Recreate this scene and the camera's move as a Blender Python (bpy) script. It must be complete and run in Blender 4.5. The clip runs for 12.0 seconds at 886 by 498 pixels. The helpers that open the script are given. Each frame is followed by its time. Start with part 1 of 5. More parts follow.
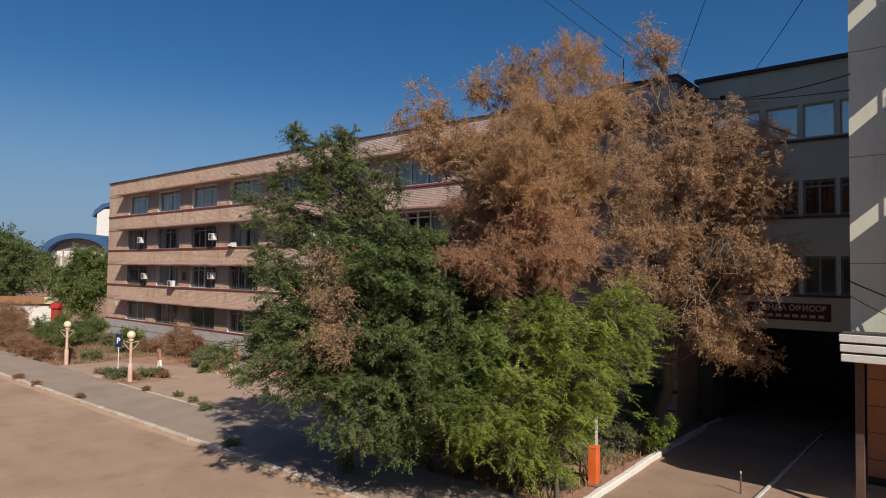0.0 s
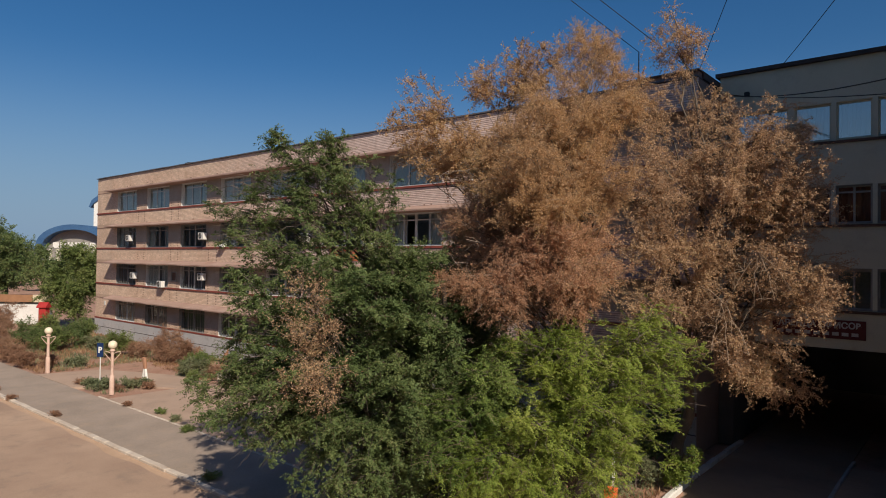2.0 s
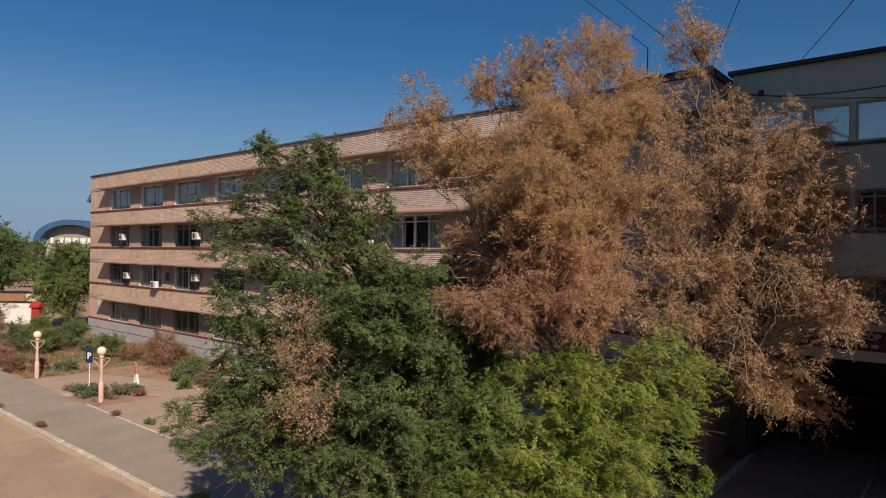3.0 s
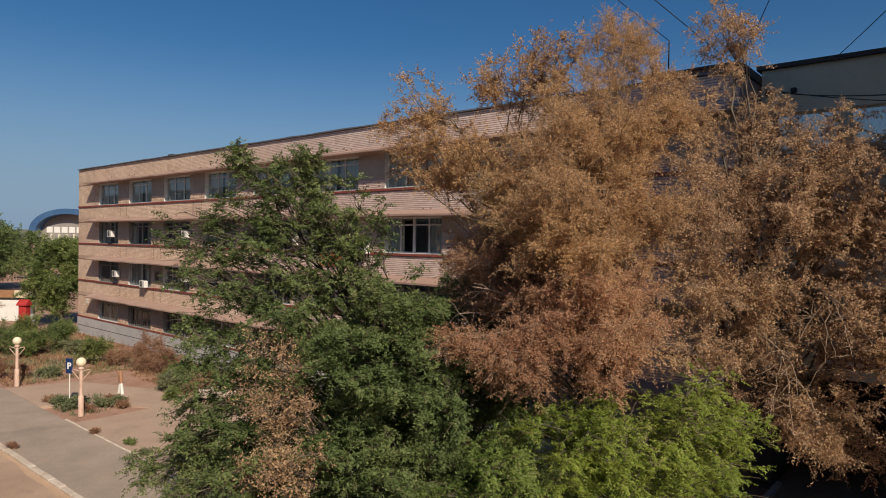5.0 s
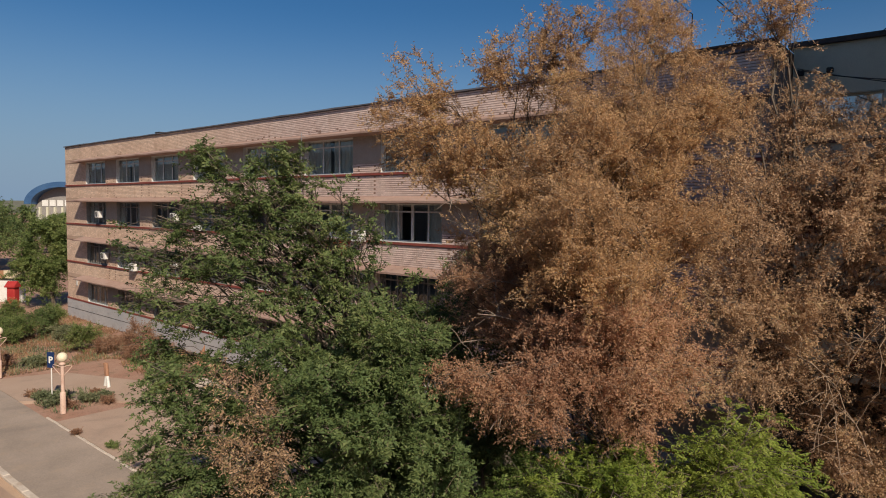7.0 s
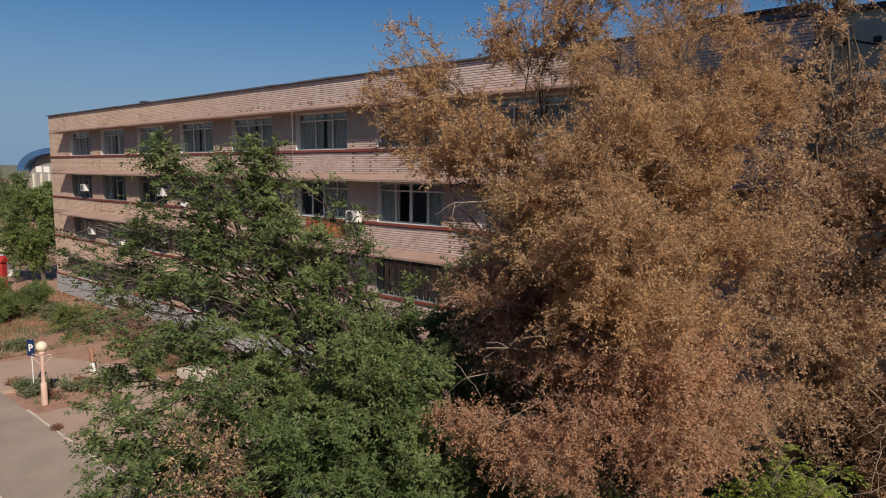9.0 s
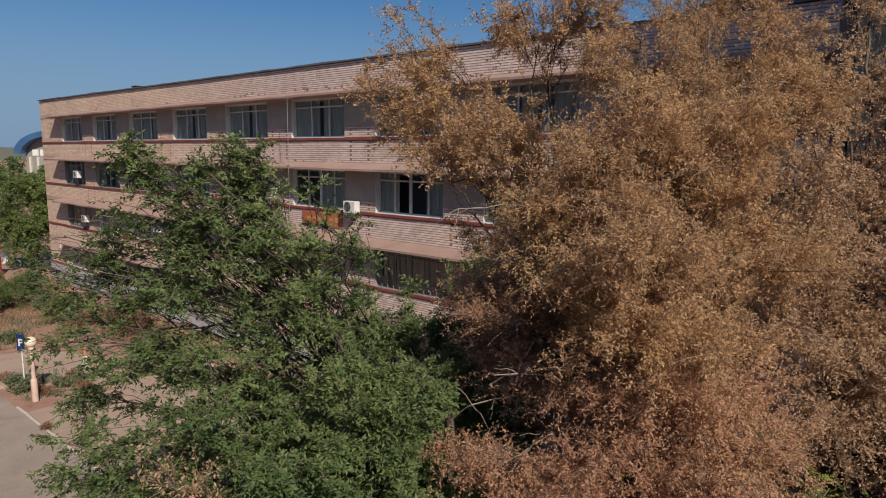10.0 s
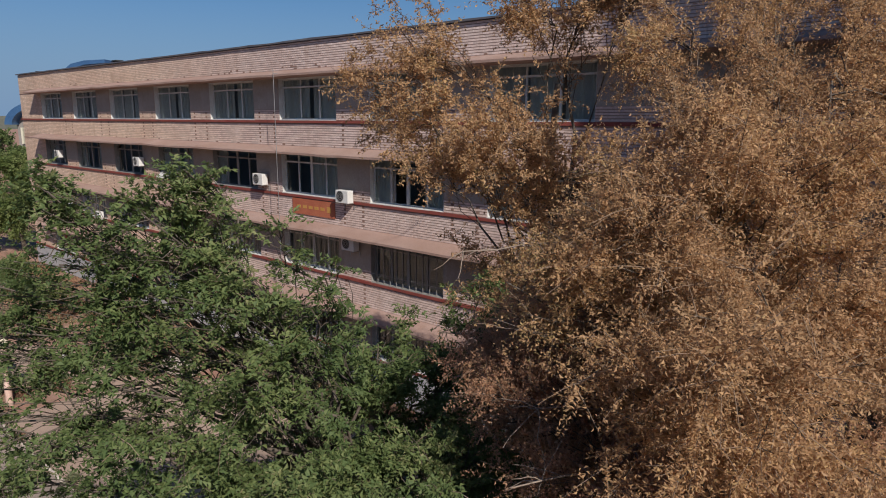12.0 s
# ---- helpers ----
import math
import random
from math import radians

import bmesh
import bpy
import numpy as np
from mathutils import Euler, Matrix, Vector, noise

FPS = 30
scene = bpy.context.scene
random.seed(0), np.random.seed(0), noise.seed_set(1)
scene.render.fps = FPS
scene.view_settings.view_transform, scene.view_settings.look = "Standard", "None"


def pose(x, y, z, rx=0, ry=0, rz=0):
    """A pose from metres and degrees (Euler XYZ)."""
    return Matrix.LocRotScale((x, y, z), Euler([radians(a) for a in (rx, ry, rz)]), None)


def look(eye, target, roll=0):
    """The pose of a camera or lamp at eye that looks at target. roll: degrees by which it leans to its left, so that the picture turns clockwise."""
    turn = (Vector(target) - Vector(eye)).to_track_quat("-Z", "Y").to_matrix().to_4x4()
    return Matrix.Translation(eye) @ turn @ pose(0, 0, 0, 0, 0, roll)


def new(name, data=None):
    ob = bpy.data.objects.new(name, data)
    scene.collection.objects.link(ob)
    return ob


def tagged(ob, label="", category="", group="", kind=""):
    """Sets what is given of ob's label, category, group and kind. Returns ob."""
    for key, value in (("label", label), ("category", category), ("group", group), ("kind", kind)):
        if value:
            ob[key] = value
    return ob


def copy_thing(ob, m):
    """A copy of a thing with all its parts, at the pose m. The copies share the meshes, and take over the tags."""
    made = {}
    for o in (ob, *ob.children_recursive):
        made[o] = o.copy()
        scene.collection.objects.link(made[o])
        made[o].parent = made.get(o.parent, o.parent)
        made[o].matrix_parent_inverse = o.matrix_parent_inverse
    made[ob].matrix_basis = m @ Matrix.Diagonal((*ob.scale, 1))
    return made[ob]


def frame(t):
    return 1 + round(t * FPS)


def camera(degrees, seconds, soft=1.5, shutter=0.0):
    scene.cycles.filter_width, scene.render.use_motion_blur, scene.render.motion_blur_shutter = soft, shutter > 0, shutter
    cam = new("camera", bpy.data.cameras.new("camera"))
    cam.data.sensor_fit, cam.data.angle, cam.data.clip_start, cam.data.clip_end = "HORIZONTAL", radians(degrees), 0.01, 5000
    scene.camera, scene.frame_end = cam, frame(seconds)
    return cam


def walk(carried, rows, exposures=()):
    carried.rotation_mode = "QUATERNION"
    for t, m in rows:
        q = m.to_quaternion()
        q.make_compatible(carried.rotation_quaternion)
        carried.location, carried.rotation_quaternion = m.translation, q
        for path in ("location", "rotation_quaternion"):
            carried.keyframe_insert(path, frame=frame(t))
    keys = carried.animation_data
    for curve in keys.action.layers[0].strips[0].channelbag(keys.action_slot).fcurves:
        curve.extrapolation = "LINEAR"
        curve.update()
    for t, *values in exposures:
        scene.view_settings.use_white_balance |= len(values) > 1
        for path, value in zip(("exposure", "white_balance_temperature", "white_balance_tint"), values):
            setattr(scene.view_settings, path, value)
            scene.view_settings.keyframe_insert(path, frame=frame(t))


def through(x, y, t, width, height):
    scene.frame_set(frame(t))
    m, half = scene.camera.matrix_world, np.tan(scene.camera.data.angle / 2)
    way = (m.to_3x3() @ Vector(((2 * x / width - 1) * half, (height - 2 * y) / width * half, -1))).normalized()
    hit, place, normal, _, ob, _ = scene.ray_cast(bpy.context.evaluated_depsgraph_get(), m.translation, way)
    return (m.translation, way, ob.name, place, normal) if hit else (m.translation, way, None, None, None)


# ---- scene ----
cam = camera(69.5, 12.0, 1.0)
METRES, EYE, TILT, LEAN, TURN = 13.6, 6.68, 0.0, 0.0, 40.2
ROWS = [
    (0.0, 0.0, 0.0, 0.0, -0.03, 2.05, -0.78),
    (0.5, 0.0002, 0.0378, 0.0164, -0.02, 1.79, -0.77),
    (1.0, 0.0008, 0.0789, 0.0356, -0.0, 1.5, -0.76),
    (1.5, 0.001, 0.1175, 0.0537, 0.01, 1.24, -0.76),
    (2.0, 0.0013, 0.1604, 0.0729, 0.02, 0.98, -0.75),
    (2.5, 0.0019, 0.2011, 0.091, 0.02, 0.74, -0.76),
    (3.0, 0.0019, 0.2454, 0.111, 0.02, 0.4, -0.74),
    (5.0, -0.0005, 0.4024, 0.1803, 0.08, -0.79, -0.82),
    (5.5, -0.0011, 0.4364, 0.1954, 0.1, -1.2, -0.84),
    (6.0, -0.0019, 0.4727, 0.212, 0.11, -1.85, -0.83),
    (6.5, -0.0018, 0.5066, 0.2267, 0.11, -2.61, -0.81),
    (7.0, -0.0007, 0.5437, 0.2428, 0.11, -3.47, -0.76),
    (9.0, -0.0033, 0.6896, 0.295, 0.12, -6.75, -0.64),
    (9.5, -0.0047, 0.7248, 0.3072, 0.12, -7.54, -0.59),
    (10.0, -0.0061, 0.7629, 0.3195, 0.13, -8.37, -0.58),
    (10.5, -0.0068, 0.7982, 0.3312, 0.12, -9.13, -0.55),
    (11.0, -0.0076, 0.8388, 0.3443, 0.12, -9.96, -0.53),
    (11.5, -0.0076, 0.8794, 0.3576, 0.12, -10.65, -0.49),
    (12.0, -0.0074, 0.9262, 0.3739, 0.12, -11.27, -0.4),
]
walk(cam, [(t, pose(0, 0, EYE, TILT, LEAN, TURN) @ pose(METRES * x, METRES * y, METRES * z, 90 + pitch, roll, yaw)) for t, x, y, z, yaw, pitch, roll in ROWS],
     [(0.0, 0.09, 6680, 10), (5.0, 0.11, 7050, 10), (9.0, 0.02, 6650, 10), (12.0, 0.0, 6180, 10)])

# ---- world, sun ----
SUN = Vector((1.0, -0.47, 0.86)).normalized()
world = bpy.data.worlds.new("sky")
scene.world = world
world.use_nodes = True
_nt = world.node_tree
_sky = _nt.nodes.new("ShaderNodeTexSky")
_sky.sky_type = "NISHITA"
_sky.sun_disc = False
_sky.sun_elevation = math.asin(SUN.z)
_sky.sun_rotation = math.atan2(SUN.x, SUN.y)
_sky.altitude = 50
_sky.air_density, _sky.dust_density, _sky.ozone_density = 1.0, 1.6, 3.0
_hue = _nt.nodes.new("ShaderNodeHueSaturation")
_hue.inputs["Saturation"].default_value = 1.22
_tint = _nt.nodes.new("ShaderNodeMix")
_tint.data_type, _tint.blend_type = "RGBA", "MULTIPLY"
_tint.inputs[0].default_value = 1.0
_tint.inputs[7].default_value = (0.85, 0.985, 1.14, 1)
_nt.links.new(_sky.outputs[0], _tint.inputs[6])
_nt.links.new(_tint.outputs[2], _hue.inputs["Color"])
_way = _nt.nodes.new("ShaderNodeTexCoord")
_sep = _nt.nodes.new("ShaderNodeSeparateXYZ")
_nt.links.new(_way.outputs["Generated"], _sep.inputs[0])
_fall = _nt.nodes.new("ShaderNodeMapRange")
_fall.interpolation_type = "SMOOTHSTEP"
for _i, _v in ((1, -0.02), (2, 0.30), (3, 0.9), (4, 0.0)):
    _fall.inputs[_i].default_value = _v
_nt.links.new(_sep.outputs[2], _fall.inputs[0])
_haze = _nt.nodes.new("ShaderNodeMix")
_haze.data_type = "RGBA"
_haze.inputs[7].default_value = (3.3, 5.0, 7.5, 1)
_nt.links.new(_fall.outputs[0], _haze.inputs[0])
_nt.links.new(_hue.outputs[0], _haze.inputs[6])
_nt.links.new(_haze.outputs[2], _nt.nodes["Background"].inputs[0])
_nt.nodes["Background"].inputs[1].default_value = 0.064
_sun = bpy.data.lights.new("sun", "SUN")
_sun.energy, _sun.angle, _sun.color = 5.0, radians(0.55), (1.0, 0.90, 0.77)
new("sun", _sun).matrix_world = look(SUN * 80, (0, 0, 0))


# ---- materials ----
def material(name):
    m = bpy.data.materials.new(name)
    m.use_nodes = True
    nt = m.node_tree
    return m, nt, nt.nodes["Principled BSDF"]


def node(nt, kind, **values):
    n = nt.nodes.new(kind)
    for k, v in values.items():
        n.inputs[k.replace("_", " ")].default_value = v
    return n


def ramp(nt, source, stops):
    r = nt.nodes.new("ShaderNodeValToRGB")
    e = r.color_ramp.elements
    while len(e) < len(stops):
        e.new(0.5)
    for el, (p, c) in zip(e, stops):
        el.position, el.color = p, (*c, 1)
    nt.links.new(source, r.inputs[0])
    return r.outputs[0]


def mix(nt, fac, a, b, mode="MIX"):
    n = nt.nodes.new("ShaderNodeMix")
    n.data_type, n.blend_type = "RGBA", mode
    for value, socket in ((fac, n.inputs[0]), (a, n.inputs[6]), (b, n.inputs[7])):
        if hasattr(value, "is_linked"):
            nt.links.new(value, socket)
        elif isinstance(value, tuple):
            socket.default_value = (*value, 1)
        else:
            socket.default_value = value
    return n.outputs[2]


ALBEDO = 0.86


def surface(name, c1, c2, scale=1.5, fine=30.0, rough=0.85, bump=0.3, dirt=None, dirt_amount=0.5, metal=0.0, vary=0.0, distance=0.02, stretch=(1, 1, 1), spec=0.3, streak=None, grainy=0.8):
    """Two colours over large patches, fine grain, an optional stain colour, and relief."""
    m, nt, p = material(name)
    c1, c2, dirt, streak = [tuple(v * ALBEDO for v in c) if c else c for c in (c1, c2, dirt, streak)]
    mp = nt.nodes.new("ShaderNodeMapping")
    mp.inputs["Scale"].default_value = stretch
    geo = nt.nodes.new("ShaderNodeNewGeometry")
    nt.links.new(geo.outputs["Position"], mp.inputs[0])
    big = node(nt, "ShaderNodeTexNoise", Scale=scale, Detail=6.0, Roughness=0.6)
    small = node(nt, "ShaderNodeTexNoise", Scale=fine, Detail=4.0, Roughness=0.7)
    nt.links.new(mp.outputs[0], big.inputs["Vector"])
    nt.links.new(mp.outputs[0], small.inputs["Vector"])
    col = mix(nt, ramp(nt, big.outputs[0], [(0.36, (0, 0, 0)), (0.66, (1, 1, 1))]), c1, c2)
    grain = ramp(nt, small.outputs[0], [(0.25, (0.72, 0.72, 0.72)), (0.75, (1.22, 1.22, 1.22))])
    col = mix(nt, grainy, col, grain, "MULTIPLY")
    if dirt:
        st = node(nt, "ShaderNodeTexNoise", Scale=scale * 2.7, Detail=8.0, Roughness=0.72)
        nt.links.new(mp.outputs[0], st.inputs["Vector"])
        f = ramp(nt, st.outputs[0], [(0.52, (0, 0, 0)), (0.72, (dirt_amount,) * 3)])
        col = mix(nt, f, col, dirt)
    if streak:
        sm = nt.nodes.new("ShaderNodeMapping")
        sm.inputs["Scale"].default_value = (2.6, 2.6, 0.22)
        nt.links.new(geo.outputs["Position"], sm.inputs[0])
        sn = node(nt, "ShaderNodeTexNoise", Scale=1.0, Detail=7.0, Roughness=0.75)
        nt.links.new(sm.outputs[0], sn.inputs["Vector"])
        col = mix(nt, ramp(nt, sn.outputs[0], [(0.54, (0, 0, 0)), (0.74, (0.65, 0.65, 0.65))]), col, streak)
    if vary:
        inf = nt.nodes.new("ShaderNodeObjectInfo")
        isl = geo.outputs["Random Per Island"]
        add = nt.nodes.new("ShaderNodeMath")
        add.operation = "ADD"
        nt.links.new(inf.outputs["Random"], add.inputs[0])
        nt.links.new(isl, add.inputs[1])
        fr = nt.nodes.new("ShaderNodeMath")
        fr.operation = "FRACT"
        nt.links.new(add.outputs[0], fr.inputs[0])
        v = ramp(nt, fr.outputs[0], [(0.0, (1 - vary,) * 3), (0.5, (1, 1 - vary * 0.15, 1 - vary * 0.25)), (1.0, (1 + vary,) * 3)])
        col = mix(nt, 1.0, col, v, "MULTIPLY")
    nt.links.new(col, p.inputs["Base Color"])
    p.inputs["Roughness"].default_value = rough
    p.inputs["Metallic"].default_value = metal
    p.inputs["Specular IOR Level"].default_value = spec
    if bump:
        b = node(nt, "ShaderNodeBump", Strength=bump, Distance=distance)
        nt.links.new(small.outputs[0], b.inputs["Height"])
        nt.links.new(b.outputs[0], p.inputs["Normal"])
    return m


def leaf_material(name, stops, through=0.35, rough=0.55):
    """Leaves: a colour for each leaf, patches over the crown, light that shines through."""
    m, nt, p = material(name)
    geo = nt.nodes.new("ShaderNodeNewGeometry")
    big = node(nt, "ShaderNodeTexNoise", Scale=0.55, Detail=3.0)
    nt.links.new(geo.outputs["Position"], big.inputs["Vector"])
    add = nt.nodes.new("ShaderNodeMath")
    add.operation = "MULTIPLY_ADD"
    nt.links.new(big.outputs[0], add.inputs[0])
    add.inputs[1].default_value = 1.15
    sub = nt.nodes.new("ShaderNodeMath")
    sub.operation = "MULTIPLY_ADD"
    nt.links.new(geo.outputs["Random Per Island"], sub.inputs[0])
    sub.inputs[1].default_value, sub.inputs[2].default_value = 0.58, -0.36
    nt.links.new(sub.outputs[0], add.inputs[2])
    col = ramp(nt, add.outputs[0], [(q, tuple(v * 0.9 for v in c)) for q, c in stops])
    nt.links.new(col, p.inputs["Base Color"])
    p.inputs["Roughness"].default_value = rough
    p.inputs["Specular IOR Level"].default_value = 0.25
    tr = nt.nodes.new("ShaderNodeBsdfTranslucent")
    nt.links.new(col, tr.inputs[0])
    mx = nt.nodes.new("ShaderNodeMixShader")
    mx.inputs[0].default_value = through
    nt.links.new(p.outputs[0], mx.inputs[1])
    nt.links.new(tr.outputs[0], mx.inputs[2])
    nt.links.new(mx.outputs[0], nt.nodes["Material Output"].inputs[0])
    return m


def glass_material(name, tint=(0.90, 0.95, 0.95), base=0.08, see=1.0):
    m, nt, p = material(name)
    lw = node(nt, "ShaderNodeLayerWeight", Blend=0.5)
    fr = nt.nodes.new("ShaderNodeMath")
    fr.operation = "POWER"
    nt.links.new(lw.outputs["Facing"], fr.inputs[0])
    fr.inputs[1].default_value = 5.0
    ad = nt.nodes.new("ShaderNodeMath")
    ad.operation = "ADD"
    ad.use_clamp = True
    ad.inputs[1].default_value = base
    nt.links.new(fr.outputs[0], ad.inputs[0])
    t = nt.nodes.new("ShaderNodeBsdfTransparent")
    t.inputs[0].default_value = (*[c * see for c in tint], 1)
    g = nt.nodes.new("ShaderNodeBsdfGlossy")
    g.inputs["Roughness"].default_value = 0.03
    mx = nt.nodes.new("ShaderNodeMixShader")
    nt.links.new(ad.outputs[0], mx.inputs[0])
    nt.links.new(t.outputs[0], mx.inputs[1])
    nt.links.new(g.outputs[0], mx.inputs[2])
    nt.links.new(mx.outputs[0], nt.nodes["Material Output"].inputs[0])
    return m


BRICK = surface("pink_brick", (0.71, 0.55, 0.495), (0.785, 0.645, 0.595), 0.35, 25, 0.9, 0.25, (0.46, 0.32, 0.26), 0.5, vary=0.13, streak=(0.46, 0.31, 0.24))
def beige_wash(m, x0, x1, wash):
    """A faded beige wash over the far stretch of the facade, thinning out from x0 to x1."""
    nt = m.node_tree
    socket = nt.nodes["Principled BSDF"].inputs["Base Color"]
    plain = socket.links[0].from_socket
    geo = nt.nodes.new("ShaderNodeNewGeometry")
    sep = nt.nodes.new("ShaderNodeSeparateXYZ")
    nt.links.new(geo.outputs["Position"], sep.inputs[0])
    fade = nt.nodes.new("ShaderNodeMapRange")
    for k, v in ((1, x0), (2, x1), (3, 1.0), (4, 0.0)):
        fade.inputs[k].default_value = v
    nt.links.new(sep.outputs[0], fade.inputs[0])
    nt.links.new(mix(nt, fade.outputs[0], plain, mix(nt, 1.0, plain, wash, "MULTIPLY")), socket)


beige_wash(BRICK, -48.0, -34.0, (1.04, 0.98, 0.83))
MORTAR = surface("mortar", (0.28, 0.20, 0.17), (0.345, 0.255, 0.22), 0.6, 40, 0.95, 0.4)
FLARE = surface("pink_render", (0.37, 0.245, 0.20), (0.43, 0.30, 0.255), 0.6, 20, 0.9, 0.3, (0.33, 0.20, 0.15), 0.75, streak=(0.38, 0.25, 0.19))
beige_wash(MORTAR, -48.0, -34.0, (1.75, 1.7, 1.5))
# Pier plaster with the ledge's shade put into its colour.
PLASTER_SHADE = surface("taupe_plaster_shade", (0.37, 0.32, 0.275), (0.44, 0.385, 0.335), 0.7, 18, 0.93, 0.3, (0.33, 0.26, 0.21), 0.6, streak=(0.32, 0.26, 0.21))
SILLRED = surface("red_sill_paint", (0.25, 0.055, 0.045), (0.31, 0.09, 0.07), 0.8, 30, 0.75, 0.2, (0.12, 0.06, 0.05), 0.6)
PLINTH = surface("grey_plinth", (0.47, 0.47, 0.49), (0.54, 0.53, 0.53), 0.5, 22, 0.9, 0.3, (0.28, 0.25, 0.23), 0.55)
GREYWALL = surface("grey_plaster", (0.60, 0.585, 0.455), (0.67, 0.645, 0.51), 0.4, 26, 0.92, 0.25, (0.38, 0.36, 0.30), 0.4, grainy=0.35)
WHITEWALL = surface("pale_panel", (0.68, 0.70, 0.58), (0.75, 0.76, 0.65), 0.4, 26, 0.85, 0.15, (0.5, 0.49, 0.41), 0.35, grainy=0.35, streak=(0.52, 0.50, 0.41))
WHITEPAINT = surface("white_paint", (0.74, 0.73, 0.70), (0.80, 0.79, 0.76), 1.5, 40, 0.6, 0.1, (0.45, 0.42, 0.38), 0.4)
ROOFING = surface("dark_roofing", (0.07, 0.06, 0.06), (0.11, 0.09, 0.085), 0.8, 25, 0.9, 0.4)
RUST = surface("rusty_flashing", (0.10, 0.065, 0.05), (0.17, 0.10, 0.075), 1.2, 30, 0.8, 0.3, (0.08, 0.05, 0.04), 0.6)
COPING = surface("dull_sheet_metal", (0.13, 0.13, 0.15), (0.20, 0.195, 0.21), 1.2, 30, 0.6, 0.2, (0.12, 0.08, 0.06), 0.6, metal=0.3)
FADED = surface("faded_white_lettering", (0.50, 0.47, 0.45), (0.58, 0.55, 0.52), 3.0, 30, 0.8, 0.0)
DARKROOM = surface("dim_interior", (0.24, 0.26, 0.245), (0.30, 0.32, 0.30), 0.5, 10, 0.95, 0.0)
GLASS = glass_material("window_glass", base=0.065)
COATED = glass_material("coated_window_glass", base=0.34)
# Road asphalt toned down, the shade over the driveway put into its colour.
DRIVE_SHADE = surface("worn_asphalt_shade", (0.29, 0.20, 0.15), (0.37, 0.265, 0.195), 0.3, 22, 0.93, 0.6, (0.19, 0.145, 0.115), 0.7)
ASPHALT = surface("dusty_asphalt", (0.365, 0.25, 0.185), (0.475, 0.335, 0.245), 0.3, 22, 0.93, 0.6, (0.25, 0.19, 0.15), 0.7)
PAVING = surface("worn_pavement", (0.315, 0.255, 0.21), (0.40, 0.32, 0.265), 0.4, 22, 0.93, 0.6, (0.42, 0.32, 0.24), 0.7)
EARTH = surface("dry_earth", (0.38, 0.215, 0.155), (0.44, 0.275, 0.205), 0.5, 14, 0.97, 0.8, (0.17, 0.13, 0.08), 0.8, distance=0.05)
KERB = surface("whitewashed_kerb", (0.54, 0.45, 0.37), (0.64, 0.56, 0.48), 0.9, 25, 0.9, 0.4, (0.40, 0.29, 0.21), 0.85)
SAND = surface("drifted_sand", (0.46, 0.31, 0.21), (0.52, 0.36, 0.25), 0.8, 30, 0.97, 0.4, (0.40, 0.27, 0.19), 0.5)
# Near-black plaster: the underpass's deep shade is put into this colour.
UNDERPASS_SHADE = surface("underpass_shade_plaster", (0.09, 0.085, 0.08), (0.14, 0.13, 0.12), 0.5, 20, 0.95, 0.2)
BARK = surface("grey_bark", (0.115, 0.09, 0.072), (0.18, 0.15, 0.125), 3.0, 30, 0.95, 0.8, stretch=(1, 1, 0.25))
DEADWOOD = surface("bare_dead_wood", (0.29, 0.225, 0.18), (0.38, 0.31, 0.25), 2.0, 30, 0.9, 0.3)
TWIG = surface("dry_twig", (0.27, 0.19, 0.13), (0.36, 0.27, 0.20), 2.0, 30, 0.95, 0.2)
ORANGE = surface("orange_paint", (0.72, 0.13, 0.03), (0.78, 0.17, 0.05), 2.0, 30, 0.55, 0.1)
METAL = surface("grey_metal", (0.35, 0.35, 0.36), (0.42, 0.42, 0.42), 3, 30, 0.5, 0.05, metal=0.6)
BLACK = surface("dark_iron", (0.03, 0.03, 0.03), (0.05, 0.045, 0.04), 3, 30, 0.6, 0.05)
DARKBRICK = surface("dark_brick", (0.27, 0.17, 0.135), (0.34, 0.22, 0.175), 2.0, 30, 0.9, 0.3)
PARKING = surface("tan_asphalt", (0.42, 0.30, 0.23), (0.47, 0.345, 0.27), 0.3, 35, 0.93, 0.4, (0.27, 0.21, 0.17), 0.6)
POSTPAINT = surface("pinkish_white_paint", (0.60, 0.40, 0.32), (0.68, 0.50, 0.42), 3.0, 30, 0.8, 0.2, (0.45, 0.30, 0.24), 0.7)
GLOBE = surface("opal_globe", (0.80, 0.70, 0.52), (0.84, 0.75, 0.58), 2.0, 20, 0.35, 0.0)
SIGNBLUE = surface("sign_blue", (0.010, 0.032, 0.11), (0.013, 0.04, 0.13), 3.0, 30, 0.45, 0.0)
SIGNRED = surface("sign_dark_red", (0.11, 0.018, 0.018), (0.14, 0.024, 0.022), 3.0, 30, 0.6, 0.0)
BANNER = surface("faded_orange_banner", (0.42, 0.12, 0.07), (0.50, 0.17, 0.09), 1.2, 20, 0.7, 0.1, (0.55, 0.26, 0.10), 0.5)
BANNERGOLD = surface("faded_gold_print", (0.55, 0.28, 0.07), (0.60, 0.33, 0.10), 3.0, 30, 0.7, 0.0)
STUMPWOOD = surface("red_brown_wood", (0.34, 0.17, 0.10), (0.42, 0.23, 0.15), 3.0, 30, 0.9, 0.5, stretch=(1, 1, 0.25))
BOARD = surface("brown_board", (0.30, 0.155, 0.085), (0.36, 0.19, 0.105), 1.0, 20, 0.8, 0.1)
CREAM = surface("cream_board", (0.62, 0.52, 0.36), (0.68, 0.58, 0.42), 1.0, 20, 0.8, 0.0)
HALLWALL = surface("hall_wall", (0.25, 0.235, 0.22), (0.30, 0.28, 0.265), 0.1, 3, 0.9, 0.0)
